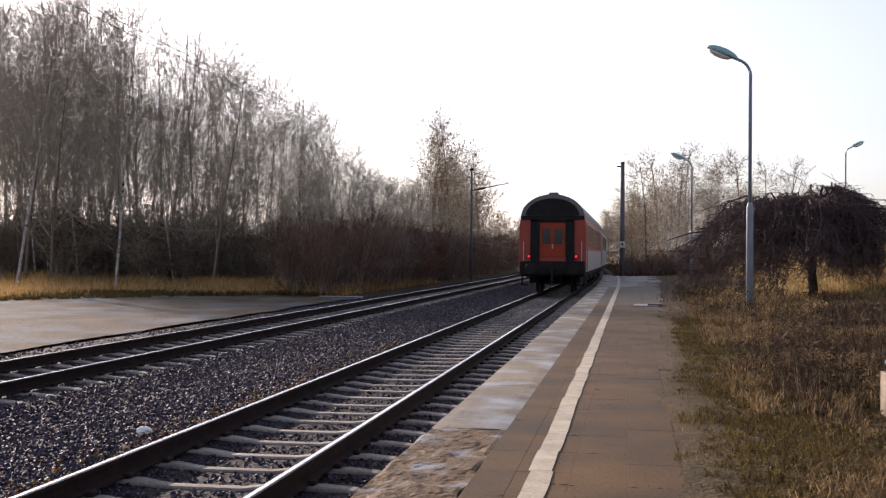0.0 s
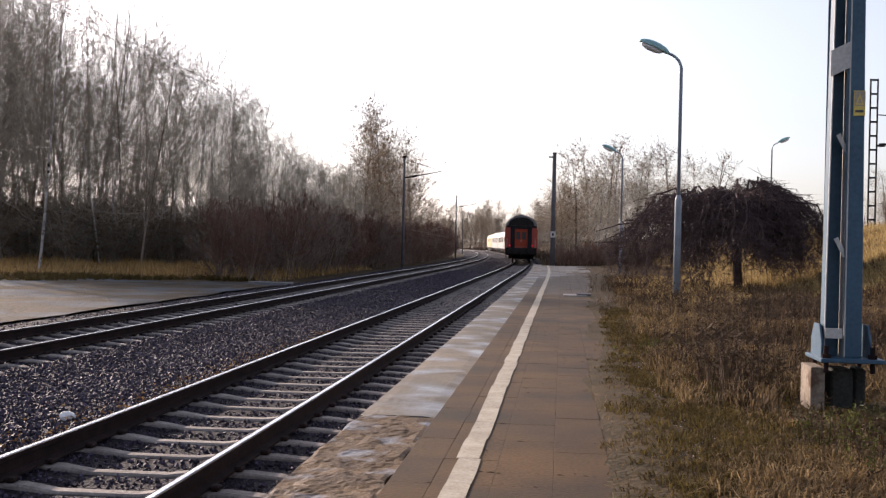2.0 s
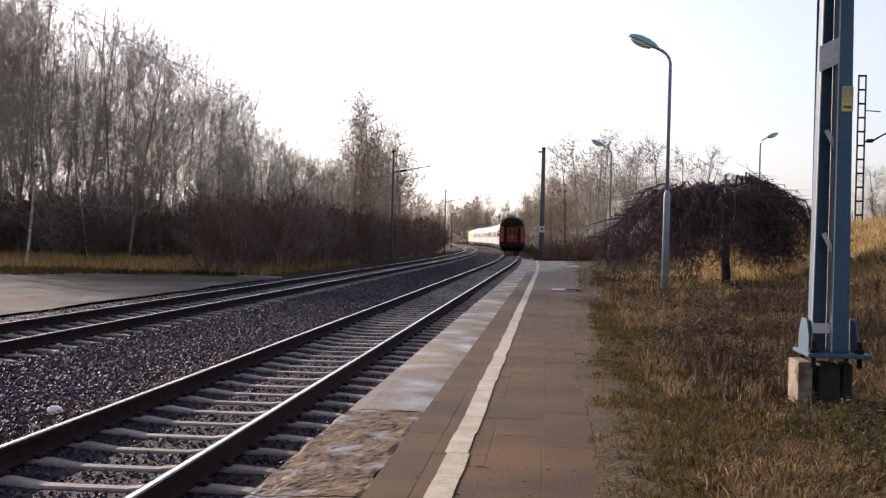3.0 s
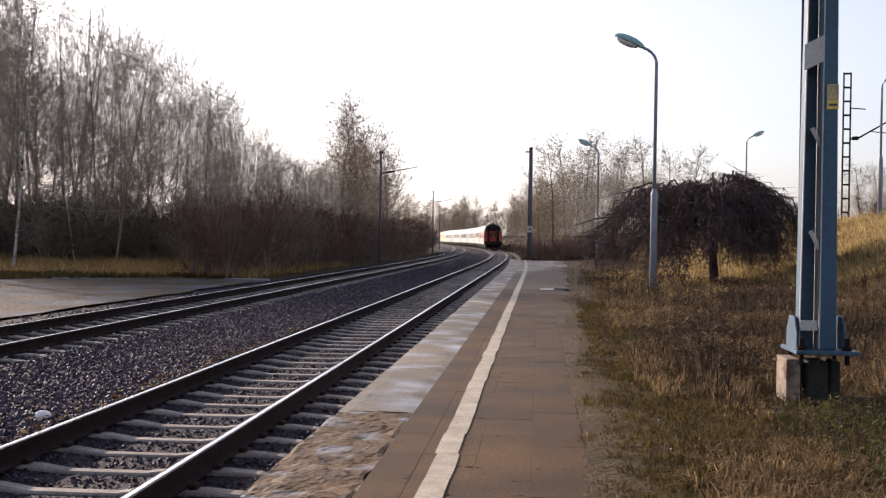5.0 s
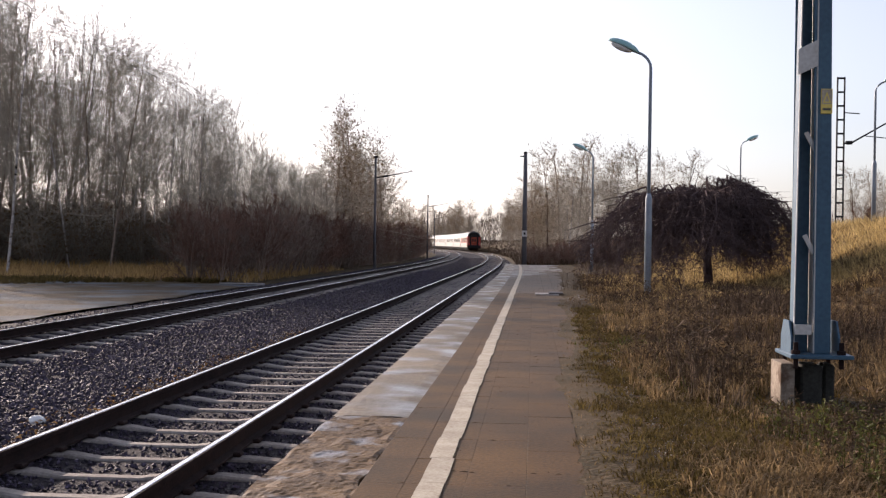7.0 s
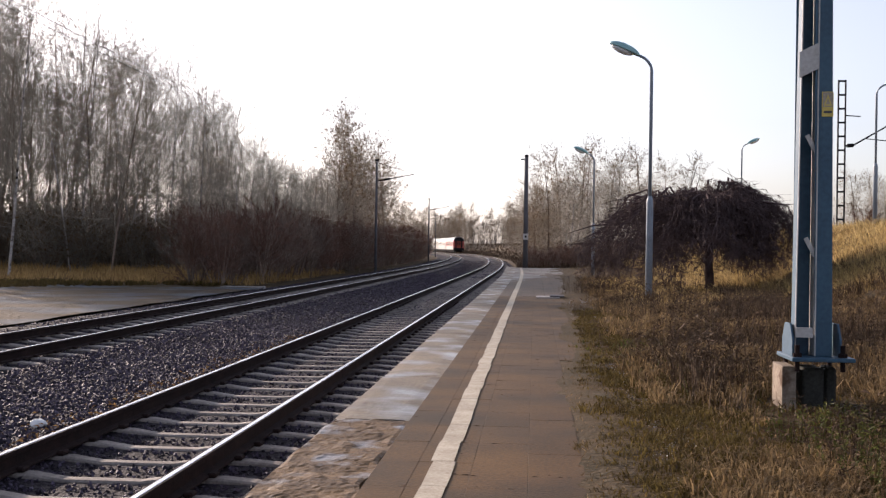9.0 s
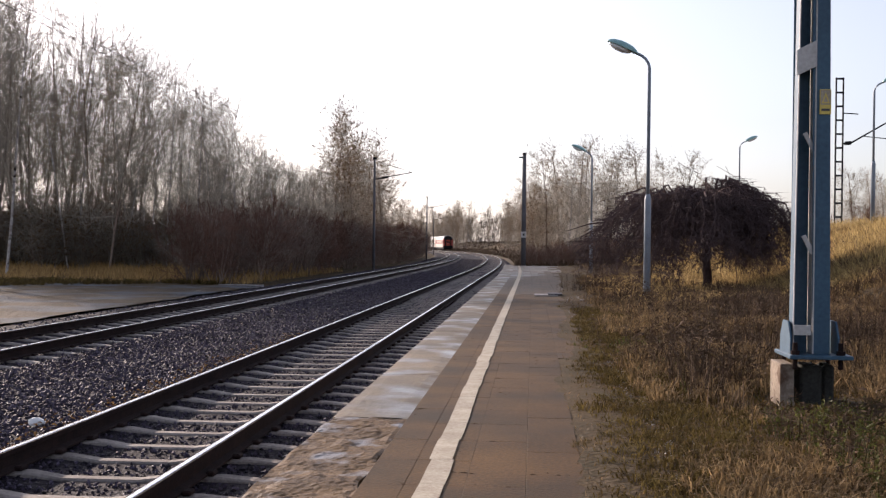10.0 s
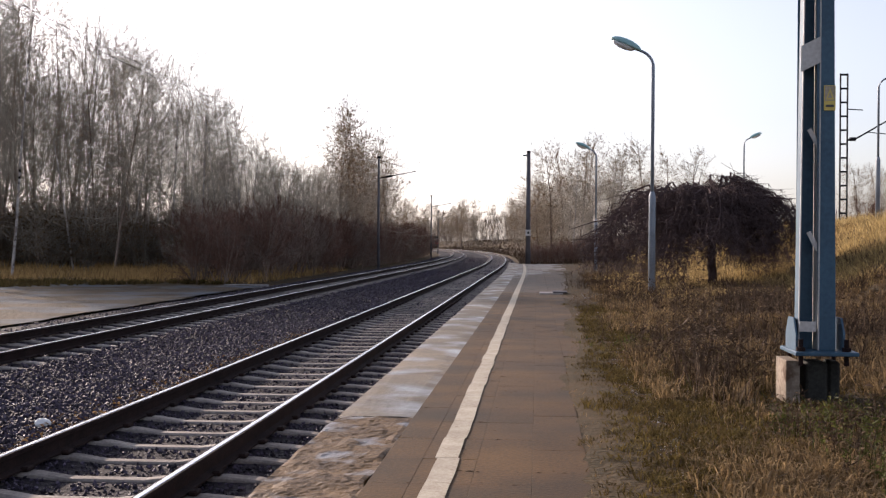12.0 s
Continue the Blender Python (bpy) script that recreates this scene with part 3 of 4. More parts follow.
def build_locomotive():
    loco = thing("locomotive", "cream and white electric locomotive with dark roof gear", "locomotive")
    bm = bmesh.new()
    rows = []
    for y, zt, w in ((0.0, 3.2, 1.40), (0.7, 3.65, 1.45), (15.3, 3.65, 1.45), (16.0, 3.2, 1.40)):
        rows.append([bm.verts.new(p) for p in ((-w, y, 1.0), (-w, y, zt - 0.5), (-w + 0.35, y, zt), (w - 0.35, y, zt), (w, y, zt - 0.5), (w, y, 1.0))])
    for r0, r1 in zip(rows, rows[1:]):
        for j in range(6):
            bm.faces.new((r0[j], r0[(j + 1) % 6], r1[(j + 1) % 6], r1[j]))
    bm.faces.new(rows[0])
    bm.faces.new(rows[-1][::-1])
    part("body", bm, CREAM, loco)
    part("underframe", boxes((-1.3, 1.3, 0.3, 15.7, 0.35, 1.0), bevel=0.05), DARK_GEAR, loco)
    part("roof_gear", boxes((-0.7, 0.7, 2, 14, 3.65, 3.95), bevel=0.05), ROOF, loco)
    bm = tube([(0, 3, 3.95), (0, 4.2, 4.5), (0, 3.2, 5.1)], [0.04] * 3, 6)
    tube([(-0.8, 3.2, 5.12), (0.8, 3.2, 5.12)], [0.04] * 2, 6, bm)
    part("pantograph", bm, BLACK, loco)
    for side in (-1, 1):
        for i in range(4):
            x = side * 1.455
            part("side_window", boxes((min(x, x - side * 0.02), max(x, x - side * 0.02), 3 + 2.6 * i, 3.9 + 2.6 * i, 2.3, 2.9), bevel=0.004), GLASS, loco)
    for y in (3, 5.5, 10.5, 13):
        for x in (-0.754, 0.754):
            part("wheel", tube([(x - 0.07, y, 0.6), (x + 0.07, y, 0.6)], [0.6, 0.6], 20), RUST, loco)
    return loco


COACH = 24.9


def build_train():
    made = [build_coach("red railway coach with white side panels and glowing tail lamps", WHITE, RED, True)]
    white = build_coach("white railway coach with a dark window band", WHITE, WHITE, False)
    made.append(white)
    made += [copy_thing(white, Matrix()) for _ in range(4)]
    made.append(build_locomotive())
    return made


def rear_at(t):
    """Where the last coach's rear end is along the line at t seconds."""
    if t < 5.5:
        return 47.4 + 24.4 * t + 0.35 * t * t
    return 192.2 + 26.9 * (t - 5.5)


def motions():
    times = [0, 0.5, 1, 1.5, 2, 2.5, 3, 3.5, 4, 4.5, 5, 5.5, 6, 7, 8, 9, 10, 11, 12]
    for i, vehicle in enumerate(train):
        rows = []
        for t in times:
            s = rear_at(t) + COACH * i
            span = 24.4 if i < 6 else 16.0
            x0, x1 = NEAR_U + off(s), NEAR_U + off(s + span)
            rows.append((t, pose(x0, s, RAIL_Z, 0, 0, math.degrees(math.atan2(x0 - x1, span)))))
        walk(vehicle, rows)

# ---- trees and growth ----


class Sticks:
    """Collects thin three-sided twigs and limbs as plain vertex lists."""

    def __init__(self):
        self.v, self.f = [], []

    def limb(self, pts, radii, sides=3):
        base = len(self.v)
        for i, p in enumerate(pts):
            d = np.array(pts[min(i + 1, len(pts) - 1)]) - np.array(pts[max(i - 1, 0)])
            d = d / (np.linalg.norm(d) + 1e-9)
            up = np.array((0, 0, 1.0)) if abs(d[2]) < 0.9 else np.array((1.0, 0, 0))
            u = np.cross(d, up)
            u /= np.linalg.norm(u) + 1e-9
            w = np.cross(d, u)
            for k in range(sides):
                q = k * 2 * math.pi / sides
                self.v.append(tuple(np.array(p) + (u * math.cos(q) + w * math.sin(q)) * radii[i]))
        for i in range(len(pts) - 1):
            for k in range(sides):
                a0, b0 = base + i * sides + k, base + i * sides + (k + 1) % sides
                self.f.append((a0, b0, b0 + sides, a0 + sides))

    def twig(self, p, q, r):
        """A pointed twig of three faces."""
        b = len(self.v)
        d = (q[0] - p[0], q[1] - p[1])
        n = math.hypot(*d) + 1e-6
        u = (-d[1] / n * r, d[0] / n * r)
        self.v += [(p[0] + u[0], p[1] + u[1], p[2]), (p[0] - u[0], p[1] - u[1], p[2]), (p[0], p[1], p[2] + r * 1.5), tuple(q)]
        self.f += [(b, b + 1, b + 3), (b + 1, b + 2, b + 3), (b + 2, b, b + 3)]


def grow(sticks, p, d, length, r, level, rg, droop=0.0, spread=0.6, kids=(7, 5), twigs=5, rise=0.15, trunk=None):
    """A limb with side limbs, level by level, down to pointed twigs."""
    n = 5 if level == 0 else 4 if level == 1 else 3
    pts, rad = [np.array(p, float)], [r]
    d = np.array(d, float)
    for i in range(n):
        d = d + rg.normal(0, 0.10 if level else 0.035, 3) + np.array((0, 0, rise - droop * (i / n)))* (0.5 if level else 0.2)
        d /= np.linalg.norm(d)
        pts.append(pts[-1] + d * length / n)
        rad.append(r * (1 - 0.85 * (i + 1) / n) + 0.003)
    (trunk or sticks).limb(pts, rad, 7 if level == 0 else 3)
    if level > len(kids):
        return

    def at(f):
        k = min(n - 1, int(f * n))
        return pts[k] + (pts[k + 1] - pts[k]) * (f * n - k), (pts[k + 1] - pts[k]) / (length / n)
    if level == len(kids):
        for _ in range(twigs):
            q, dd = at(rg.uniform(0.15, 0.99))
            e = dd * 0.7 + rg.normal(0, spread, 3) + np.array((0, 0, rise * 0.5 - droop))
            e /= np.linalg.norm(e)
            sticks.twig(q, q + e * length * rg.uniform(0.3, 0.75), max(0.0045, r * 0.4))
        return
    count = kids[level]
    for i in range(count):
        f = rg.uniform(0.17 if level == 0 else 0.15, 0.98)
        q, dd = at(f)
        e = dd * (0.55 if level else 0.45) + rg.normal(0, spread, 3) + np.array((0, 0, rise))
        e /= np.linalg.norm(e)
        ln = length * (0.42 if level == 0 else 0.5) * (1.15 - 0.7 * f if level == 0 else 1) * rg.uniform(0.7, 1.2)
        grow(sticks, q, e, ln, max(0.007, r * (1 - f * 0.8) * 0.36), level + 1, rg, droop, spread, kids, twigs, rise)


def tree_kind(name, label, height, seed, bark, twig_mat, kids, twigs, spread, rise=0.15, droop=0.0, stems=1, r=0.13, category="tree", leaves=0, group="woodland trees"):
    rg = np.random.default_rng(seed)
    tree = thing(name, label, category, group)
    trunk, crown = Sticks(), Sticks()
    for k in range(stems):
        lean = (rg.normal(0, 0.05 if stems == 1 else 0.3), rg.normal(0, 0.05 if stems == 1 else 0.3), 1)
        grow(crown, (rg.normal(0, 0.02 * stems), rg.normal(0, 0.02 * stems), -0.15), lean, height * rg.uniform(0.85, 1.0) if stems > 1 else height, r, 0, rg, droop, spread, kids, twigs, rise, trunk)
    stem = part("trunk" if stems == 1 else "woody_base", mesh_of("trunk", trunk.v, trunk.f, bark, True), bark, tree)
    if stems > 1:
        tagged(stem, kind="stuff")
    part("crown", mesh_of("crown", crown.v, crown.f, twig_mat), twig_mat, tree, "bare twigs")
    if leaves:
        pv, pf = [], []
        src = crown.v
        for _ in range(leaves):
            c = src[int(rg.integers(len(src)))]
            a0 = rg.normal(0, 0.05, (3, 3))
            b = len(pv)
            pv += [tuple(np.array(c) + a0[k]) for k in range(3)]
            pf.append((b, b + 1, b + 2))
        tagged(part("leaves", mesh_of("leaves", pv, pf, LEAF), LEAF, tree, "withered brown leaves"), kind="stuff")
    return tree


def settle(ob, x, y, scale, turn, stretch=1.0):
    return Matrix.Translation((x, y, ground_z(x, y) - 0.02)) @ Matrix.Rotation(turn, 4, "Z") @ Matrix.Diagonal((scale, scale, scale * stretch, 1))


def again(k, m):
    """A copy at m, free of the size that its master was given."""
    return copy_thing(k, m @ Matrix.Diagonal((1 / k.scale.x, 1 / k.scale.y, 1 / k.scale.z, 1)))


def plant(kinds, spots, rg):
    """Puts copies at the spots (u, s, scale); each master takes the first of its spots."""
    used = set()
    for i, (u, s, sc) in enumerate(spots):
        k = kinds[int(rg.integers(len(kinds)))] if i >= len(kinds) else kinds[i]
        m = settle(k, u + off(s), s, sc, rg.uniform(0, 6.28), rg.uniform(0.92, 1.1))
        if k in used:
            again(k, m)
        else:
            used.add(k)
            k.matrix_basis = m


# rise of the wood's top edge (height over distance) against its bearing to the left
WOOD_W = (0.20, 0.231, 0.251, 0.266, 0.317, 0.36, 0.408, 0.425, 0.5, 0.66)
WOOD_RISE = (0.07, 0.078, 0.10, 0.137, 0.16, 0.184, 0.20, 0.228, 0.25, 0.27)


def build_woods():
    rg = np.random.default_rng(21)
    birches = [tree_kind("birch_tree", "slender bare birch tree with pale trunk in the wood", 13, 30 + i, BIRCH, TWIG, (30, 7), 8, 0.5, 0.17, 0.12, r=0.068) for i in range(3)]
    dark = [tree_kind("bare_tree", "bare dark-barked tree in the winter wood", 12.6, 40 + i, BARK, TWIG, (30, 7), 8, 0.6, 0.22, r=0.078) for i in range(3)]
    leafy = [tree_kind("alder_tree", "bushy bare tree with a few withered leaves", 12, 50 + i, BARK, TWIG, (48, 9), 10, 0.75, 0.12, r=0.13, leaves=3000) for i in range(2)]
    brush = [tree_kind("bare_shrub", "dense bare brown shrub at the wood's edge", 3.2, 60 + i, BARK, RED_TWIG if i < 2 else BARK, (9, 6), 8, 0.55, 0.2, stems=9, r=0.03, category="shrub", group="shrubs") for i in range(4)]
    spots = []
    count = 100
    for i in range(count):
        w = 0.205 + 0.455 * (i + rg.uniform(0, 1)) / count
        s = rg.uniform(64, 84) if i % 3 == 0 else rg.uniform(76, 114)
        rise = float(np.interp(w, WOOD_W, WOOD_RISE)) * (rg.uniform(0.9, 1.04) if i % 2 else rg.uniform(0.55, 0.9))
        spots.append((-w * s - off(s), s, (1.4 + s * rise) / 13.2))
    spots += [(-0.575 * 62, 62, 1.2), (-0.605 * 60, 60, 1.15), (-0.548 * 63, 63, 1.2), (-27.5, 57, 1.2), (-33, 55, 1.4), (-35, 60, 1.4)]
    plant(birches + dark, spots, rg)
    # young trees and the large bushy ones beside the far track
    more = [(-14.5 - rg.uniform(0, 8), rg.uniform(62, 100), rg.uniform(0.42, 0.6)) for _ in range(34)]
    for u, s, sc in more:
        k = (birches + dark)[int(rg.integers(6))]
        again(k, settle(k, u + off(s), s, sc, rg.uniform(0, 6.28)))
    for i in range(22):
        w, s = 0.25 + 0.4 * (i + rg.uniform(0, 1)) / 22, rg.uniform(66, 100)
        k = dark[int(rg.integers(3))]
        again(k, settle(k, -w * s, s, (1.5 + s * rg.uniform(0.05, 0.09)) / 12.6, rg.uniform(0, 6.28)))
    alders = [(-13.5 - rg.uniform(0, 5), s, rg.uniform(0.86, 1.0)) for s in (92, 96, 100, 104, 108, 113, 118, 124, 131)]
    # wood beyond the platform's end on the other side
    alders += [(1.2, 126, 0.72), (0.9, 119, 0.74), (2.2, 116, 0.86), (3.6, 120, 0.98), (4.8, 114, 0.94), (6.5, 119, 0.9), (8.0, 116, 0.8), (10, 121, 0.84), (12, 118, 0.8), (14.5, 122, 0.76), (17, 119, 0.68), (19.5, 123, 0.58)]
    alders += [(1.5 + 0.6 * i + rg.uniform(0, 3), 150 + 12 * i, rg.uniform(0.62, 0.9)) for i in range(15)] + [(1 + rg.uniform(0, 9), 320 + 8 * i, rg.uniform(0.8, 1.15)) for i in range(16)] + [(-14 - rg.uniform(0, 6), 140 + 14 * i, rg.uniform(0.5, 0.75)) for i in range(10)] + [(28 + 3 * i, 100 + 5 * i, 0.5) for i in range(6)]
    plant(leafy, alders, rg)
    for u, s, sc in [(rg.uniform(2, 9), rg.uniform(98, 120), rg.uniform(0.45, 0.6)) for _ in range(8)] + [(3.05, 92, 0.68), (5.5, 95, 0.55)]:
        k = birches[int(rg.integers(3))]
        again(k, settle(k, u + off(s), s, sc, rg.uniform(0, 6.28)))
    # dark thicket under the trees
    thicket = [tree_kind("bramble_thicket", "dense dark thicket of bare brambles under the trees", 3.6, 90 + i, BRAMBLE, BRAMBLE, (10, 6), 9, 0.65, 0.14, stems=10, r=0.03, category="thicket", leaves=1400, group="shrubs") for i in range(3)]
    dense = []
    for i in range(72):
        w = 0.19 + 0.47 * (i + rg.uniform(0, 1)) / 72
        s = rg.uniform(66, 78) if i % 2 else rg.uniform(78, 98)
        dense.append((-w * s - off(s), s, (1.5 + s * rg.uniform(0.022, 0.036)) / 3.9 * (1.15 if w > 0.42 else 1.0)))
    plant(thicket, dense, rg)
    hedge = []
    for s in np.arange(49, 150, 1.7):
        for row in range(2):
            hedge.append((-13.0 - row * 1.9 - rg.uniform(0, 0.9), s + rg.uniform(-0.6, 0.6), rg.uniform(0.85, 1.2)))
    for _ in range(72):
        s = rg.uniform(75, 112)
        hedge.append((-rg.uniform(0.25, 0.60) * s, s, rg.uniform(0.8, 1.4)))
    for _ in range(40):
        s = rg.uniform(88, 116)
        hedge.append((-rg.uniform(0.25, 0.60) * s, s, rg.uniform(1.3, 2.1)))
    hedge += [(-13.4 - rg.uniform(0, 1.2), 126 + 2.2 * i, rg.uniform(1.0, 1.35)) for i in range(24)]
    hedge += [(rg.uniform(-0.2, 7), rg.uniform(80.5, 92), rg.uniform(0.35, 0.6)) for _ in range(44)]
    for _ in range(20):
        hedge.append((rg.uniform(0.2, 26), rg.uniform(88, 104), rg.uniform(0.5, 0.9)))
    plant(brush, hedge, rg)
    return birches, dark, leafy, brush


def build_weeping_tree(x, y):
    rg = np.random.default_rng(5)
    tree = thing("weeping_tree", "dark bare weeping tree with drooping umbrella crown", "tree")
    trunk, crown = Sticks(), Sticks()
    trunk.limb([(0, 0, -0.2), (0.02, 0, 0.3), (-0.03, 0, 0.9), (0.0, 0, 1.5), (0.0, 0, 2.2)], [0.2, 0.135, 0.125, 0.14, 0.09], 9)
    for i in range(150):
        q = i * 2.39996
        left = math.cos(q) < 0
        reach = rg.uniform(0.8, 3.0) * ((1.22 + 0.24 * rg.random()) if left else 1.06)
        d = np.array((math.cos(q), math.sin(q)))
        top = 3.62 + rg.uniform(-0.55, 0.06) - 0.19 * min(reach, 3.0)
        low = (rg.uniform(0.45, 1.25) if rg.random() < 0.75 else 0.2) if d[0] < -0.3 else rg.uniform(0.7, 1.35) if d[0] > 0.3 else rg.uniform(0.85, 1.45)
        pts = []
        for f in (0, 0.18, 0.36, 0.55, 0.72, 0.86, 1.0):
            r_ = reach * (f ** 0.72)
            z = 1.45 + (top - 1.45) * math.sin(min(1, f / 0.45) * math.pi / 2) if f <= 0.45 else top - (top - low) * ((f - 0.45) / 0.55) ** 1.45
            pts.append((d[0] * r_ + rg.normal(0, 0.09), d[1] * r_ + rg.normal(0, 0.09), z + rg.normal(0, 0.07)))
        crown.limb(pts, [0.048, 0.037, 0.029, 0.022, 0.016, 0.011, 0.006], 4)
        for _ in range(50):
            k = int(rg.integers(1, 6))
            f = rg.random()
            p = np.array(pts[k]) * (1 - f) + np.array(pts[k + 1]) * f
            out = np.array((d[0] * 0.3 + rg.normal(0, 0.42), d[1] * 0.3 + rg.normal(0, 0.42), rg.uniform(-0.75, 0.12)))
            mid = p + out * rg.uniform(0.25, 0.55)
            crown.limb([p, mid], [0.009, 0.006], 3)
            for _ in range(5):
                crown.twig(mid, mid + np.array((rg.normal(0, 0.22), rg.normal(0, 0.22), rg.uniform(-0.5, 0.1))), 0.0065)
    crown.limb([(-1.6, -0.3, 2.0), (-2.6, -0.4, 2.05), (-3.5, -0.4, 1.95), (-4.2, -0.4, 1.72)], [0.035, 0.03, 0.02, 0.008], 5)
    for _ in range(4):
        q = rg.uniform(0, 6.28)
        p = np.array((math.cos(q) * 0.8, math.sin(q) * 0.8, 3.1))
        crown.limb([p, p + (0.1, 0, 0.35), p + np.array((rg.normal(0, 0.3), 0, 0.65))], [0.012, 0.009, 0.004], 3)
    part("trunk", mesh_of("trunk", trunk.v, trunk.f, DARK_TWIG, True), DARK_TWIG, tree)
    part("crown", mesh_of("crown", crown.v, crown.f, DARK_TWIG), DARK_TWIG, tree, "tangle of hanging dark twigs")
    tree.location = (x, y, ground_z(x, y))


def build_litter():
    """Fallen leaves, crumbs of earth and pebbles beside the paving."""
    rg = np.random.default_rng(12)
    for name, count, size, mat, label, lift in (("fallen_leaves", 16000, 0.016, LEAF, "withered brown leaves lying on the earth", 0.012), ("pebbles", 14000, 0.011, GRIT, "small grey pebbles on bare earth", 0.004)):
        v, f = [], []
        for _ in range(count):
            y = 4.5 + 26 * rg.random() ** 1.5
            x = paving_limit(y) + (0.15 + abs(rg.normal(0, 1.3)) if mat is LEAF else 0.42 + 0.22 * noise.noise((y * 0.4, 1, 1)) + rg.normal(0, 0.2) + (0.25 if rg.random() < 0.25 else 0))
            if mat is GRIT and x < paving_limit(y) + 0.12:
                continue
            b = len(v)
            z = max(ground_z(x, y), 0.0 if x < paving_limit(y) + 0.1 else -1) + lift
            m = pose(x, y, z, rg.normal(0, 25), rg.normal(0, 25), rg.uniform(0, 360))
            s_ = size * rg.uniform(0.5, 1.4)
            if mat is LEAF:
                v += [tuple(m @ Vector(p)) for p in ((-s_, 0, 0), (0, -s_ * 0.55, s_ * 0.3), (s_, 0, 0.0), (0, s_ * 0.55, s_ * 0.3))]
                f += [(b, b + 1, b + 2), (b, b + 2, b + 3)]
            else:
                v += [tuple(m @ Vector(p)) for p in ((s_, 0, 0), (-s_ * 0.7, s_, 0), (-s_ * 0.6, -s_ * 0.9, 0), (0, 0, s_ * 0.9))]
                f += [(b, b + 1, b + 3), (b + 1, b + 2, b + 3), (b + 2, b, b + 3)]
        if mat is LEAF:
            for _ in range(900):
                u, s = -4.35 - abs(rg.normal(0, 0.28)), 4.5 + 18 * rg.random() ** 1.6
                m = pose(u, s, -0.40 + rg.uniform(-0.03, 0.02), rg.normal(0, 25), rg.normal(0, 25), rg.uniform(0, 360))
                s_, b = 0.03 * rg.uniform(0.5, 1.2), len(v)
                v += [tuple(m @ Vector(p)) for p in ((-s_, 0, 0), (0, -s_ * 0.55, s_ * 0.3), (s_, 0, 0.0), (0, s_ * 0.55, s_ * 0.3))]
                f += [(b, b + 1, b + 2), (b, b + 2, b + 3)]
        tagged(part(name, mesh_of(name, v, f, mat), mat, None), label, "litter", kind="stuff")


def blades(name, count, where, height, width, mat, label, seed, lean=0.35):
    """A stand of grass blades: bent strips ending in a point."""
    rg = np.random.default_rng(seed)
    v, f = [], []
    made = 0
    while made < count:
        x, y, k = where(rg)
        if k <= 0:
            continue
        made += 1
        z = ground_z(x, y) - 0.02
        if 0 < x - paving_limit(y) < 1.25:
            z = max(z, 0.002)
        h = height * k * rg.uniform(0.5, 1.3)
        q = rg.uniform(0, 6.283)
        dx, dy = math.cos(q), math.sin(q)
        w = width * rg.uniform(0.6, 1.3) * (1 + y / 45)
        bx, by = rg.normal(0, lean) * h, rg.normal(0, lean) * h
        b = len(v)
        v += [(x - dx * w, y - dy * w, z), (x + dx * w, y + dy * w, z), (x + bx * 0.4 + dx * w * 0.7, y + by * 0.4 + dy * w * 0.7, z + h * 0.6),
              (x + bx * 0.4 - dx * w * 0.7, y + by * 0.4 - dy * w * 0.7, z + h * 0.6), (x + bx, y + by, z + h)]
        f += [(b, b + 1, b + 2, b + 3), (b + 3, b + 2, b + 4)]
    ob = part(name, mesh_of(name, v, f, mat), mat, None)
    return tagged(ob, label, "grass", kind="stuff")


def tussocks(name, count, where, height, mat, label, seed):
    """Tufts of blades that lean out of one root and hang over."""
    rg = np.random.default_rng(seed)
    v, f = [], []
    made = 0
    while made < count:
        x, y, k = where(rg)
        if k <= 0:
            continue
        made += 1
        z = ground_z(x, y) - 0.015
        lean_x, lean_y = rg.normal(0, 0.35, 2)
        for _ in range(18):
            q, out = rg.uniform(0, 6.283), rg.uniform(0.2, 1.1)
            h = height * k * rg.uniform(0.5, 1.2)
            dx, dy = math.cos(q), math.sin(q)
            ex, ey = (dx * out + lean_x) * h, (dy * out + lean_y) * h
            x0, y0 = x + dx * 0.04 * k + rg.normal(0, 0.03), y + dy * 0.04 * k + rg.normal(0, 0.03)
            w = 0.0032 * rg.uniform(0.7, 1.4) * (1 + y / 30)
            sx, sy = -dy * w, dx * w
            b = len(v)
            v += [(x0 - sx, y0 - sy, z), (x0 + sx, y0 + sy, z), (x0 + ex * 0.45 + sx, y0 + ey * 0.45 + sy, z + h * 0.75), (x0 + ex * 0.45 - sx, y0 + ey * 0.45 - sy, z + h * 0.75),
                  (x0 + ex * 1.15, y0 + ey * 1.15, z + h * rg.uniform(0.55, 1.0))]
            f += [(b, b + 1, b + 2, b + 3), (b + 3, b + 2, b + 4)]
    return tagged(part(name, mesh_of(name, v, f, mat), mat, None), label, "grass", kind="stuff")


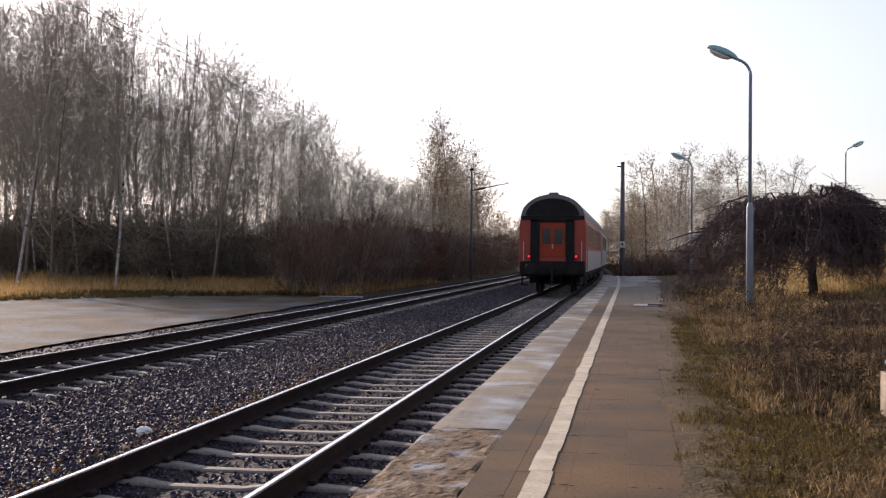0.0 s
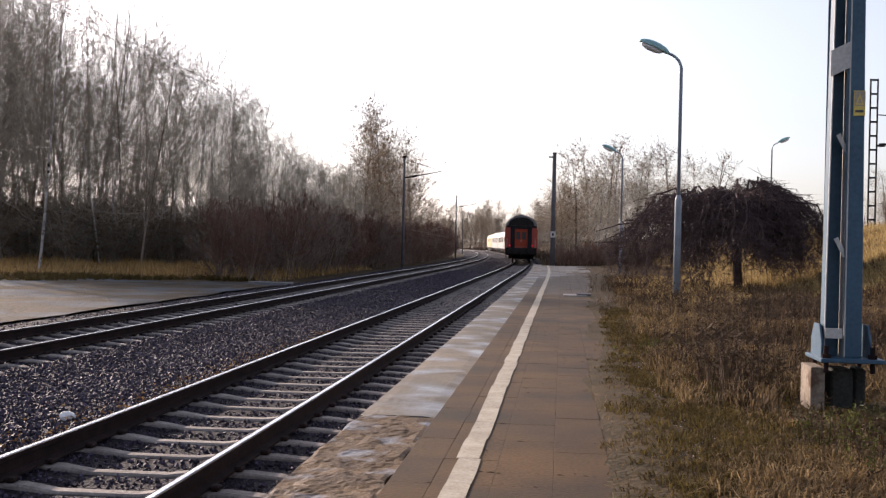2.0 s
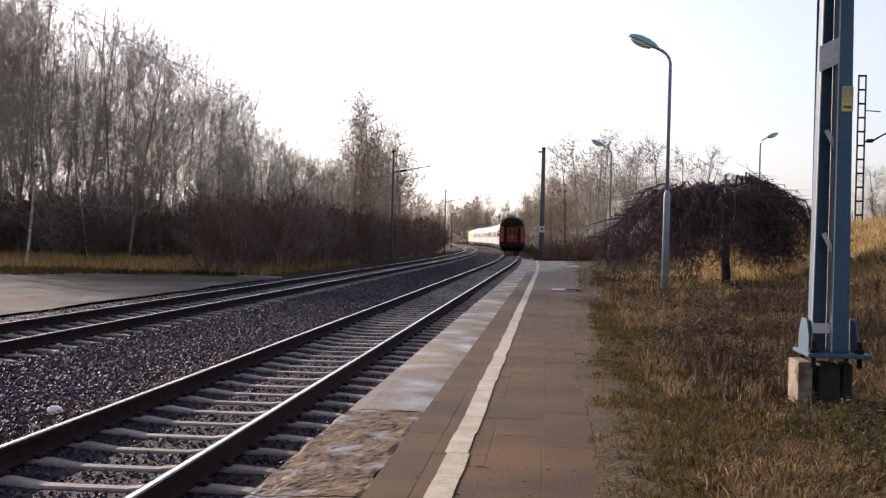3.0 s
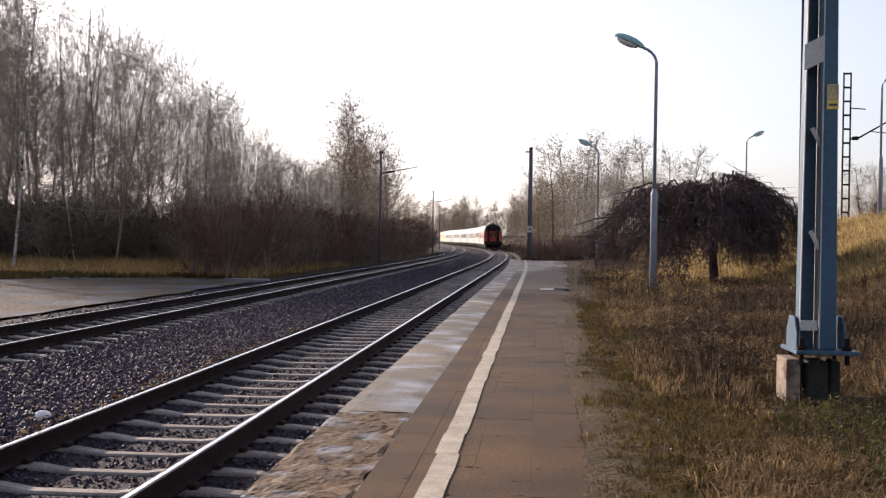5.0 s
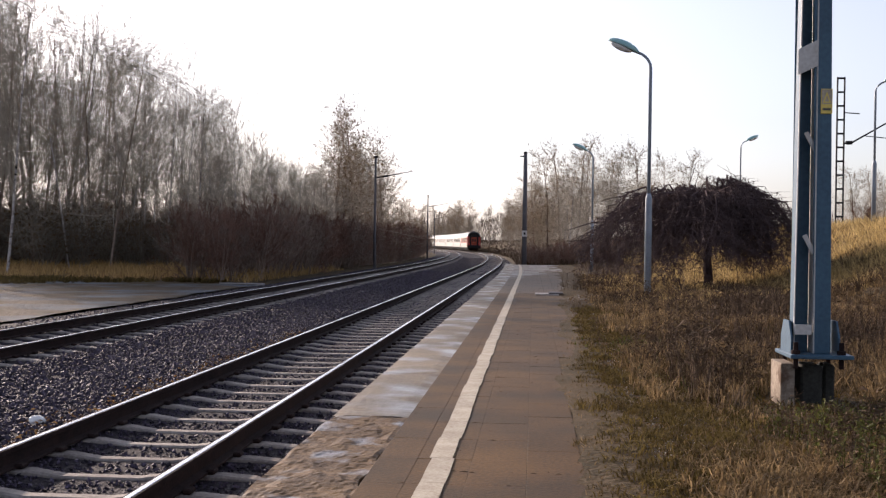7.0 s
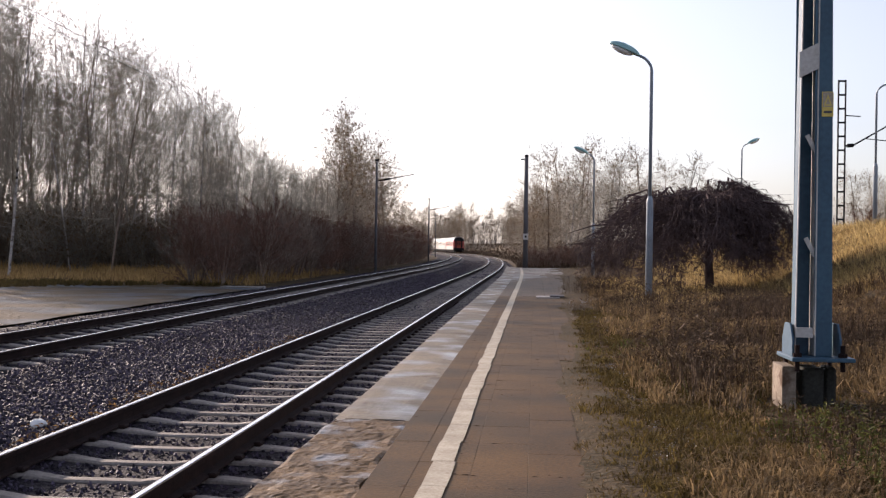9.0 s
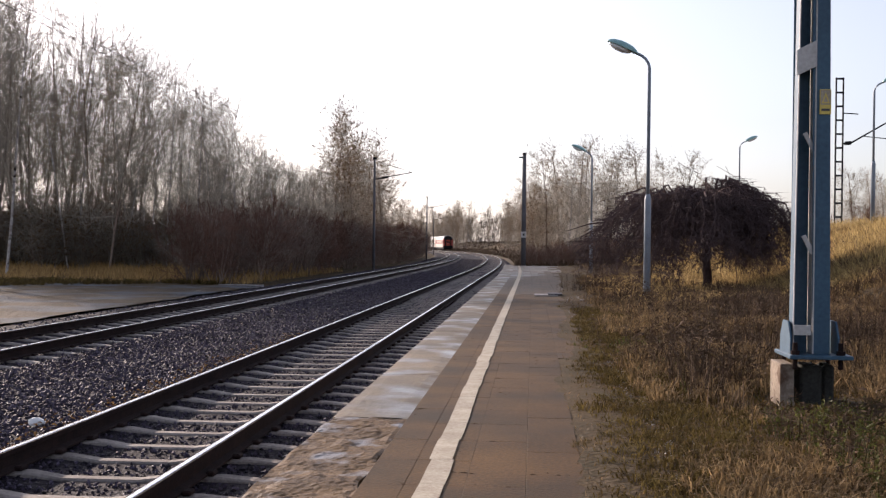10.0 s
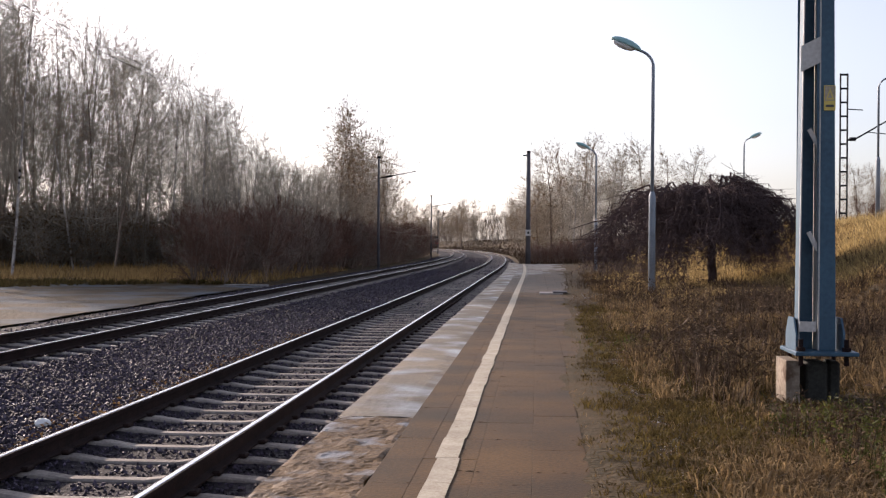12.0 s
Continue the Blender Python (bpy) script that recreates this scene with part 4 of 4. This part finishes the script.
def stalks(name, count, where, height, mat, label, seed, leaves):
    """Upright weed stalks with side twigs and small curled leaves."""
    rg = np.random.default_rng(seed)
    st = Sticks()
    for _ in range(count):
        x, y, k = where(rg)
        z, h = ground_z(x, y) - 0.02, height * k * rg.uniform(0.6, 1.25)
        p = np.array((x, y, z))
        q = p + np.array((rg.normal(0, 0.16) * h, rg.normal(0, 0.16) * h, h))
        st.twig(p, q, 0.0035 * (1 + y / 30))
        for _ in range(leaves):
            a0 = p + (q - p) * rg.uniform(0.2, 1.0)
            e = np.array((rg.normal(0, 0.6), rg.normal(0, 0.6), rg.uniform(-0.1, 0.9)))
            b0 = a0 + e * h * rg.uniform(0.06, 0.2)
            b, c0, sz = len(st.v), (a0 + b0) / 2, 0.0085 * rg.uniform(0.5, 1.4) * (1 + y / 50)
            st.v += [tuple(a0), tuple(c0 + rg.normal(0, 0.6, 3) * sz), tuple(b0), tuple(c0 + rg.normal(0, 0.6, 3) * sz)]
            st.f += [(b, b + 1, b + 2), (b, b + 2, b + 3)]
    return tagged(part(name, mesh_of(name, st.v, st.f, mat), mat, None), label, "weeds", kind="stuff")


# where dead weeds stand thick: x, y, spread
PATCHES = [(1.55, 13.2, 0.3), (2.3, 15.5, 0.45), (3.4, 18.5, 0.6), (2.6, 22.0, 0.6), (4.5, 24.0, 0.8), (2.2, 27.0, 0.4), (1.9, 11.6, 0.25), (3.9, 13.5, 0.5), (5.2, 17.0, 0.7), (6.4, 21.0, 0.9), (1.9, 35.0, 0.5)]


def build_grass():
    def near_mast(x, y):
        return 1.9 < x < 2.9 and 8.8 < y < 10.7

    def bank(rg):
        y = 4 + 76 * rg.random() ** 1.6
        x = rg.uniform(0.3, 4 + 0.42 * y)
        edge = paving_limit(y) + 0.35
        k = min(1.0, max(0.0, (x - edge) / 1.6))
        n_ = 0.45 + 1.1 * noise.noise((x * 0.5, y * 0.5, 8))
        tall = 0.45 if y < 11 else 0.45 + 0.55 * min(1, (y - 11) / 8)
        return x, y, (k * max(0.1, n_) * tall + (0.08 if rg.random() < 0.3 else 0)) if x > edge - 0.4 and not near_mast(x, y) else 0
    blades("dry_grass", 90000, bank, 0.34, 0.0034, GRASS, "tall dry yellow-brown grass on the bank", 1, 0.75)

    def by_mast(x, y):
        return 1.8 < x < 3.0 and 8.4 < y < 10.7

    def low(rg):
        y = 4 + 22 * rg.random() ** 1.4
        x = paving_limit(y) + rg.uniform(-0.05, 4.5)
        from_edge = x - paving_limit(y)
        n_ = noise.noise((x * 0.9, y * 0.9, 12)) + 0.25 * min(1, from_edge)
        patchy = noise.noise((x * 1.7, y * 1.3, 23)) + 0.5 * noise.noise((x * 5, y * 4, 9))
        bare = patchy + 1.1 * (from_edge - 0.55) < -0.05 or rg.random() < 0.5 - 0.45 * from_edge
        return x, y, 0.2 + 0.6 * max(0, n_) if n_ > -0.42 and not bare else 0
    blades("low_grass", 110000, low, 0.10, 0.004, MOSS, "low olive-brown grass and moss on trodden earth", 7, 0.6)

    def dead(rg):
        y = rg.uniform(9, 34)
        x = paving_limit(y) + 1.1 + rg.uniform(0, 0.28 * y)
        n_ = noise.noise((x * 0.8, y * 0.5, 31))
        return x, y, 0.5 + n_ if n_ > 0.1 and not by_mast(x, y) and rg.random() < min(1, (y - 8) / 12) else 0
    blades("dead_weeds", 11000, dead, 0.42, 0.004, DEAD, "dark brown dead weed stalks on the bank", 8, 0.3)

    def slope(rg):
        y = rg.uniform(27, 84)
        return rg.uniform(6.2, 9 + 0.36 * y), y, rg.uniform(0.5, 1.1)
    blades("golden_grass", 80000, slope, 0.45, 0.006, SUNLIT_GRASS, "dry grass in a sunlit golden colour on the bank", 9, 0.6)

    def under_tree(rg):
        y = rg.uniform(26, 46)
        x = rg.uniform(2.2, 9.5)
        return x, y, 0.5 + 0.5 * noise.noise((x * 0.7, y * 0.5, 2))
    blades("golden_grass", 16000, under_tree, 0.42, 0.005, SUNLIT_GRASS, "dry grass in a sunlit golden colour round the weeping tree", 19, 0.55)

    def tussock_bank(rg):
        y = 5.5 + 44 * rg.random() ** 1.5
        x = paving_limit(y) + 0.75 + rg.uniform(0, 1.6 + 0.36 * y)
        n_ = noise.noise((x * 0.6, y * 0.4, 17))
        return x, y, (0.75 + 0.6 * n_) * (0.55 if y < 10 else 1.0) if n_ > -0.35 and not near_mast(x, y) else 0
    tussocks("tussock_grass", 5200, tussock_bank, 0.27, GRASS, "matted tussocks of dry brown grass", 41)

    def tussock_low(rg):
        y = 5 + 20 * rg.random() ** 1.3
        x = paving_limit(y) + 0.25 + abs(rg.normal(0, 1.1))
        return x, y, rg.uniform(0.3, 1.0)
    tussocks("moss_tussocks", 3000, tussock_low, 0.10, MOSS, "low olive tufts on the trodden earth", 42)

    def patches(rg):
        cx, cy, r_ = PATCHES[int(rg.integers(len(PATCHES)))]
        return rg.normal(cx, r_), rg.normal(cy, r_ * 1.6), rg.uniform(0.6, 1.15)
    stalks("dead_weed_stalks", 2000, patches, 0.52, DEAD, "brown dead weed stalks standing in patches", 43, 9)

    def corner(rg):
        y = rg.uniform(5.2, 9.2)
        return rg.uniform(1.75, 3.4), y, rg.uniform(0.5, 1.0) * min(1, 0.5 + (9.4 - y) * 0.3)
    stalks("leafy_weeds", 420, corner, 0.34, GREEN, "leafy green and yellow weeds beside the mast footing", 44, 14)
    stalks("dead_weed_stalks", 420, corner, 0.42, DEAD, "withered brown weeds beside the mast footing", 45, 12)

    def frost_edge(rg):
        y = rg.uniform(34, 49)
        x = -rg.uniform(13.5, 27)
        return x, y, rg.uniform(0.4, 1.0) if x < -15 - 0.9 * (49 - y) or y > 47.5 else 0
    tussocks("verge_tufts", 900, frost_edge, 0.28, MOSS, "olive grass tufts along the frosty pavement", 46)

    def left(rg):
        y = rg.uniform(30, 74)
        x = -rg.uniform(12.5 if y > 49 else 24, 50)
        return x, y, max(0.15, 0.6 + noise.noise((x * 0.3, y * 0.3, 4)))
    blades("dry_grass", 46000, left, 0.6, 0.008, LIT_STRAW, "dry grass and weeds before the wood in a sunlit tone", 2)

    def weeds(rg):
        cx, cy = ((2.0, 11.8), (2.6, 9.2), (1.8, 13.0), (2.9, 8.2), (1.5, 15.5))[int(rg.integers(5))]
        return rg.normal(cx, 0.35), rg.normal(cy, 0.5), rg.uniform(0.4, 1)
    blades("green_weeds", 900, weeds, 0.12, 0.010, GREEN, "low green weeds among dry grass", 3, 0.6)

    def beyond(rg):
        y = 79 + 320 * rg.random() ** 1.8
        x = rg.uniform(-1.2, 30) + off(y)
        return x, y, rg.uniform(0.5, 1.2)
    blades("dry_grass", 22000, beyond, 0.45, 0.012, DEAD, "brown withered grass beyond the platform end", 4)


# ---- posts, masts and lamps ----


def build_lamp(x, y, base_z, group, height=6.6, side=-1):
    lamp = thing("street_lamp", "blue-grey steel platform lamp with teal hood", "street lamp", group, at=(x, y, base_z))
    part("lower_post", tube([(0, 0, -0.1), (0, 0, 2.55), (0, 0, 2.68)], [0.09, 0.085, 0.055], 14), POST, lamp, smooth=True)
    h = height
    pts = [(0, 0, 2.6), (0, 0, h - 0.75)]
    for k in range(1, 7):
        q = k / 6 * math.pi * 0.36
        pts.append((side * 0.42 * (1 - math.cos(q)) * 1.2, 0, h - 0.75 + 0.42 * math.sin(q)))
    ex, ez = pts[-1][0], pts[-1][2]
    pts.append((ex + side * 0.12, 0, ez + 0.05))
    part("upper_post", tube(pts, [0.045] * 2 + [0.036] * 7, 12), POST, lamp, smooth=True)
    # hood: an elongated shell, bowl below
    hood = bmesh.new()
    bmesh.ops.create_uvsphere(hood, u_segments=20, v_segments=10, radius=0.5)
    for v in hood.verts:
        v.co = Vector((v.co.x * 0.86, v.co.y * 0.34, max(v.co.z, -0.02) * 0.32))
    tilt = Matrix.Translation((ex + side * 0.40, 0, ez + 0.16)) @ Matrix.Rotation(radians(-side * 24 * -1) * -1, 4, "Y")
    bmesh.ops.transform(hood, matrix=tilt, verts=hood.verts)
    part("hood", hood, TEAL, lamp, "teal painted lamp hood", True)
    bowl = bmesh.new()
    bmesh.ops.create_uvsphere(bowl, u_segments=18, v_segments=8, radius=0.5)
    for v in bowl.verts:
        v.co = Vector((v.co.x * 0.62 + side * 0.05, v.co.y * 0.28, min(v.co.z, 0.0) * 0.22 - 0.012))
    bmesh.ops.transform(bowl, matrix=tilt, verts=bowl.verts)
    part("bowl", bowl, LENS, lamp, "pale glass lamp bowl", True)
    return lamp


def build_catenary_mast(x, y):
    mast = thing("catenary_mast", "blue steel channel mast bolted to a concrete footing", "mast", at=(x, y, 0.0))
    part("footing", boxes((-0.29, -0.17, -0.22, 0.2, -0.3, 0.37), bevel=0.007), FOOTING, mast, "weathered pale concrete footing block")
    part("footing", boxes((-0.1, 0.09, -0.14, 0.2, -0.3, 0.35), (0.12, 0.22, -0.05, 0.2, -0.3, 0.35), bevel=0.02), DARK_BLOCK, mast, "dark concrete footing block")
    part("base_plate", boxes((-0.23, 0.31, -0.32, 0.32, 0.42, 0.455), bevel=0.006), BLUE, mast, "blue steel base plate")
    for bx in (-0.17, 0.22):
        for by in (-0.24, 0.2):
            part("anchor_bolt", tube([(bx, by, 0.33), (bx, by, 0.56)], [0.022, 0.022], 6), RUST, mast)
            part("nut", tube([(bx, by, 0.455), (bx, by, 0.49)], [0.04, 0.04], 6), RUST, mast)

    def leaning(name, x0, x1, y0, y1, label="", mat=BLUE, taper=0.08):
        bm = boxes((x0, x1, y0, y1, 0.455, 8.2), bevel=0.004)
        for v in bm.verts:
            if v.co.z > 1:
                v.co.x -= taper if v.co.x > 0 else -taper
        return part(name, bm, mat, mast, label)
    leaning("channel_web", 0.0, 0.155, -0.14, -0.125)
    leaning("channel_flange", 0.143, 0.157, -0.125, 0.10)
    # Pale colour on these edges stands for sun striking the blue flanges.
    leaning("channel_flange", -0.002, 0.010, -0.15, 0.10, "flange edge coloured pale as in sunshine", GREY_PAINT, 0.0)
    leaning("channel_flange", -0.172, -0.162, -0.15, -0.125, "flange edge coloured pale as in sunshine", GREY_PAINT)
    leaning("channel_web", -0.169, -0.160, -0.123, 0.03)
    leaning("rear_plate", -0.155, -0.005, 0.031, 0.045, "", BLUE, 0.0)
    for gx in (-0.205, 0.205):
        bm = bmesh.new()
        pts = [(gx, -0.2, 0.455), (gx, 0.2, 0.455), (gx, 0.2, 0.6), (gx, 0.1, 0.74), (gx, -0.1, 0.74), (gx, -0.2, 0.6)]
        a_ = [bm.verts.new(p) for p in pts]
        b_ = [bm.verts.new((p[0] + 0.016, p[1], p[2])) for p in pts]
        bm.faces.new(a_)
        bm.faces.new(b_[::-1])
        for k in range(6):
            bm.faces.new((a_[k], a_[(k + 1) % 6], b_[(k + 1) % 6], b_[k]))
        part("gusset", bm, BLUE, mast)
    for z in (1.42, 2.33, 4.2, 5.1):
        bm = boxes((-0.09, 0.09, -0.12, -0.11, -0.02, 0.02))
        bmesh.ops.transform(bm, matrix=Matrix.Translation((-0.04, 0, z)) @ Matrix.Rotation(radians(62), 4, "Y"), verts=bm.verts)
        part("lacing_bar", bm, GREY_PAINT, mast, "pale diagonal lacing bar")
    bm = boxes((-0.168, 0.0, -0.165, -0.152, 2.99, 3.22), bevel=0.003)
    for v in bm.verts:
        v.co.z += 0.5 * v.co.x
    part("batten_plate", bm, GREY_PAINT, mast, "pale batten plate")
    part("batten_plate", boxes((-0.165, -0.02, -0.17, -0.152, 0.62, 0.71), bevel=0.003), GREY_PAINT, mast, "pale batten plate")
    sign = part("warning_sign", boxes((0.035, 0.135, -0.152, -0.143, 2.57, 2.79), bevel=0.003), YELLOW, mast, "yellow warning plate with a triangle")
    part("plate_field", boxes((0.042, 0.128, -0.156, -0.1525, 2.655, 2.783)), LINE, sign, "pale upper field")
    bm = bmesh.new()
    for o, i in (((0.05, 2.665), (0.065, 2.677)), ((0.12, 2.665), (0.105, 2.677)), ((0.085, 2.765), (0.085, 2.735))):
        bm.verts.new((o[0], -0.158, o[1]))
        bm.verts.new((i[0], -0.158, i[1]))
    bm.verts.ensure_lookup_table()
    for k in range(3):
        j = (k + 1) % 3
        bm.faces.new([bm.verts[q] for q in (2 * k, 2 * j, 2 * j + 1, 2 * k + 1)])
    part("warning_triangle", bm, YELLOW, sign, "yellow warning triangle")
    part("text_bar", boxes((0.05, 0.12, -0.156, -0.1525, 2.60, 2.62)), TIMBER, sign)
    return mast


def build_pole(u, s, height, label, sign=False, arm=0.0, width=0.19):
    x = u + off(s)
    pole = thing("overhead_line_pole", label, "pole", "poles along the line", at=(x, s, ground_z(x, s)))
    part("shaft", tube([(0, 0, -0.3), (0, 0, height)], [width, width * 0.72], 10), TIMBER, pole, smooth=True)
    part("cap", tube([(0, 0, height), (0, 0, height + 0.12)], [0.16, 0.14], 10), BLACK, pole)
    if arm:
        part("bracket", tube([(0, 0, height - 1.4), (arm, 0, height - 0.9)], [0.035, 0.035], 6), BLACK, pole, "thin catenary bracket")
        part("stay", tube([(0, 0, height - 0.1), (arm, 0, height - 0.9)], [0.015, 0.015], 5), BLACK, pole)
        part("insulator", tube([(arm * 0.2, 0, height - 1.3), (arm * 0.35, 0, height - 1.23)], [0.07, 0.07], 8), BLACK, pole)
    else:
        part("crossarm", boxes((-0.4, 0.1, -0.05, 0.05, height - 0.25, height - 0.15), bevel=0.01), BLACK, pole)
    if sign:
        plate = part("number_plate", boxes((-0.18, 0.18, -0.225, -0.2, 2.02, 2.45), bevel=0.01), GREY_PAINT, pole, "pale plate with dark bars")
        part("text_bar", boxes((-0.06, 0.06, -0.229, -0.2255, 2.16, 2.32)), BLACK, plate)
    return pole


def build_lattice(x, y, height):
    mast = thing("lattice_mast", "slender dark lattice mast with bracket on the bank", "mast", at=(x, y, ground_z(x, y)))
    for dx in (-0.18, 0.18):
        part("upright", boxes((dx - 0.035, dx + 0.035, -0.05, 0.05, -0.3, height), bevel=0.006), BLACK, mast)
    for k in range(int(height / 0.72) + 1):
        z = height - 0.06 - 0.72 * k
        part("rung", boxes((-0.15, 0.15, -0.03, 0.03, z - 0.05, z + 0.05), bevel=0.006), BLACK, mast)
    part("bracket", tube([(0.18, 0, height - 3.45), (0.6, 0, height - 3.4), (3.4, 0, height - 1.75)], [0.05, 0.05, 0.035], 6), BLACK, mast)
    part("tie", tube([(1.2, 0, height - 3.05), (4.2, 0, height - 3.35)], [0.025, 0.025], 5), BLACK, mast)
    part("insulator", tube([(0.3, 0, height - 3.42), (0.6, 0, height - 3.4)], [0.1, 0.1], 8), BLACK, mast)
    part("spur", tube([(0.18, 0, height - 1.85), (0.95, 0, height - 1.9)], [0.03, 0.03], 5), BLACK, mast)


def build_wire(name, p, q, sag, label, r=0.008, n=16):
    pts = [tuple(Vector(p).lerp(Vector(q), k / n) - Vector((0, 0, sag * 4 * (k / n) * (1 - k / n)))) for k in range(n + 1)]
    tagged(part(name, tube(pts, [r] * (n + 1), 5), BLACK, None), label, "wire")


def build_hatch():
    hatch = thing("drain_cover", "low broken concrete cover lying on the platform", "cover", at=(0.42, 31.4, 0.0))
    part("slab", boxes((-0.35, 0.3, -0.5, 0.5, -0.03, 0.035), bevel=0.012), CONCRETE, hatch)
    part("slab", boxes((0.02, 0.42, -0.35, 0.4, 0.038, 0.075), bevel=0.012), TIMBER, hatch)


def build_distance():
    """Far woods closing the view all round."""
    rg = np.random.default_rng(77)
    far = Sticks()
    for i in range(900):
        a0 = i / 900 * 2 * math.pi + rg.uniform(0, 0.007)
        rr = 440 + rg.uniform(0, 70)
        x, y = rr * math.sin(a0), rr * math.cos(a0)
        z = ground_z(x, y) - 0.3
        h = rg.uniform(9, 16)
        far.twig((x, y, z), (x, y, z + h), 0.35)
        ahead = math.cos(a0) > 0.8
        for _ in range(110 if ahead else 40):
            f = rg.uniform(0.0, 0.85) ** 1.3
            p = (x + rg.normal(0, 1.1), y + rg.normal(0, 1.1), z + h * f)
            far.twig(p, (p[0] + rg.normal(0, 0.8), p[1] + rg.normal(0, 0.8), p[2] + rg.uniform(1.0, 3.6)), rg.uniform(0.1, 0.22) if ahead else 0.4)
    tagged(part("backdrop", mesh_of("backdrop", far.v, far.f, HAZEWOOD), HAZEWOOD, None), "distant bare winter woods along the horizon", "woods", kind="structure")


# ---- the place ----
build_ground()
build_ballast()
build_track(NEAR_U, "near railway track with polished rails on concrete sleepers", 0)
build_track(FAR_U, "far railway track with rusty rails on concrete sleepers", 1)
platform = build_platform()
build_far_platform()
build_verge()
build_crumbs()
build_distance()
train = build_train()
build_woods()
build_weeping_tree(5.2, 34.0)
build_grass()
build_litter()
build_lamp(2.91, 28.9, 0.04, "platform lamps", 6.62)
build_lamp(3.0, 58.0, 0.0, "platform lamps")
build_lamp(13.2, 45.0, 2.16, "bank lamps", 6.1, 1)
build_lamp(12.75, 71.0, 2.1, "bank lamps", 6.25, 1)
build_catenary_mast(2.475, 10.3)
build_pole(-0.6, 79.0, 7.85, "dark overhead line pole with a pale plate at the platform end", True)
build_pole(-10.9, 77.0, 7.9, "dark overhead line pole beside the far track", arm=2.6, width=0.10)
build_pole(-11.8, 145.0, 8.1, "dark overhead line pole beside the far track", arm=2.6, width=0.10)
build_pole(-11.9, 205.0, 7.9, "dark overhead line pole beside the far track", arm=2.6, width=0.10)
build_lattice(15.85, 60.0, 8.05)
for dz, dx in ((0.0, 0.0), (-0.22, 0.1)):
    build_wire("feeder_wire", (-10.9 + dx, 10, 6.75 + dz), (-10.9 + dx, 77, 7.1 + dz), 0.7, "thin black overhead feeder wire", 0.007)
build_wire("feeder_wire", (-10.6, 10, 8.6), (-10.6, 77, 7.7), 0.6, "thin black overhead feeder wire", 0.005)
build_hatch()
build_pavers(platform)
motions()
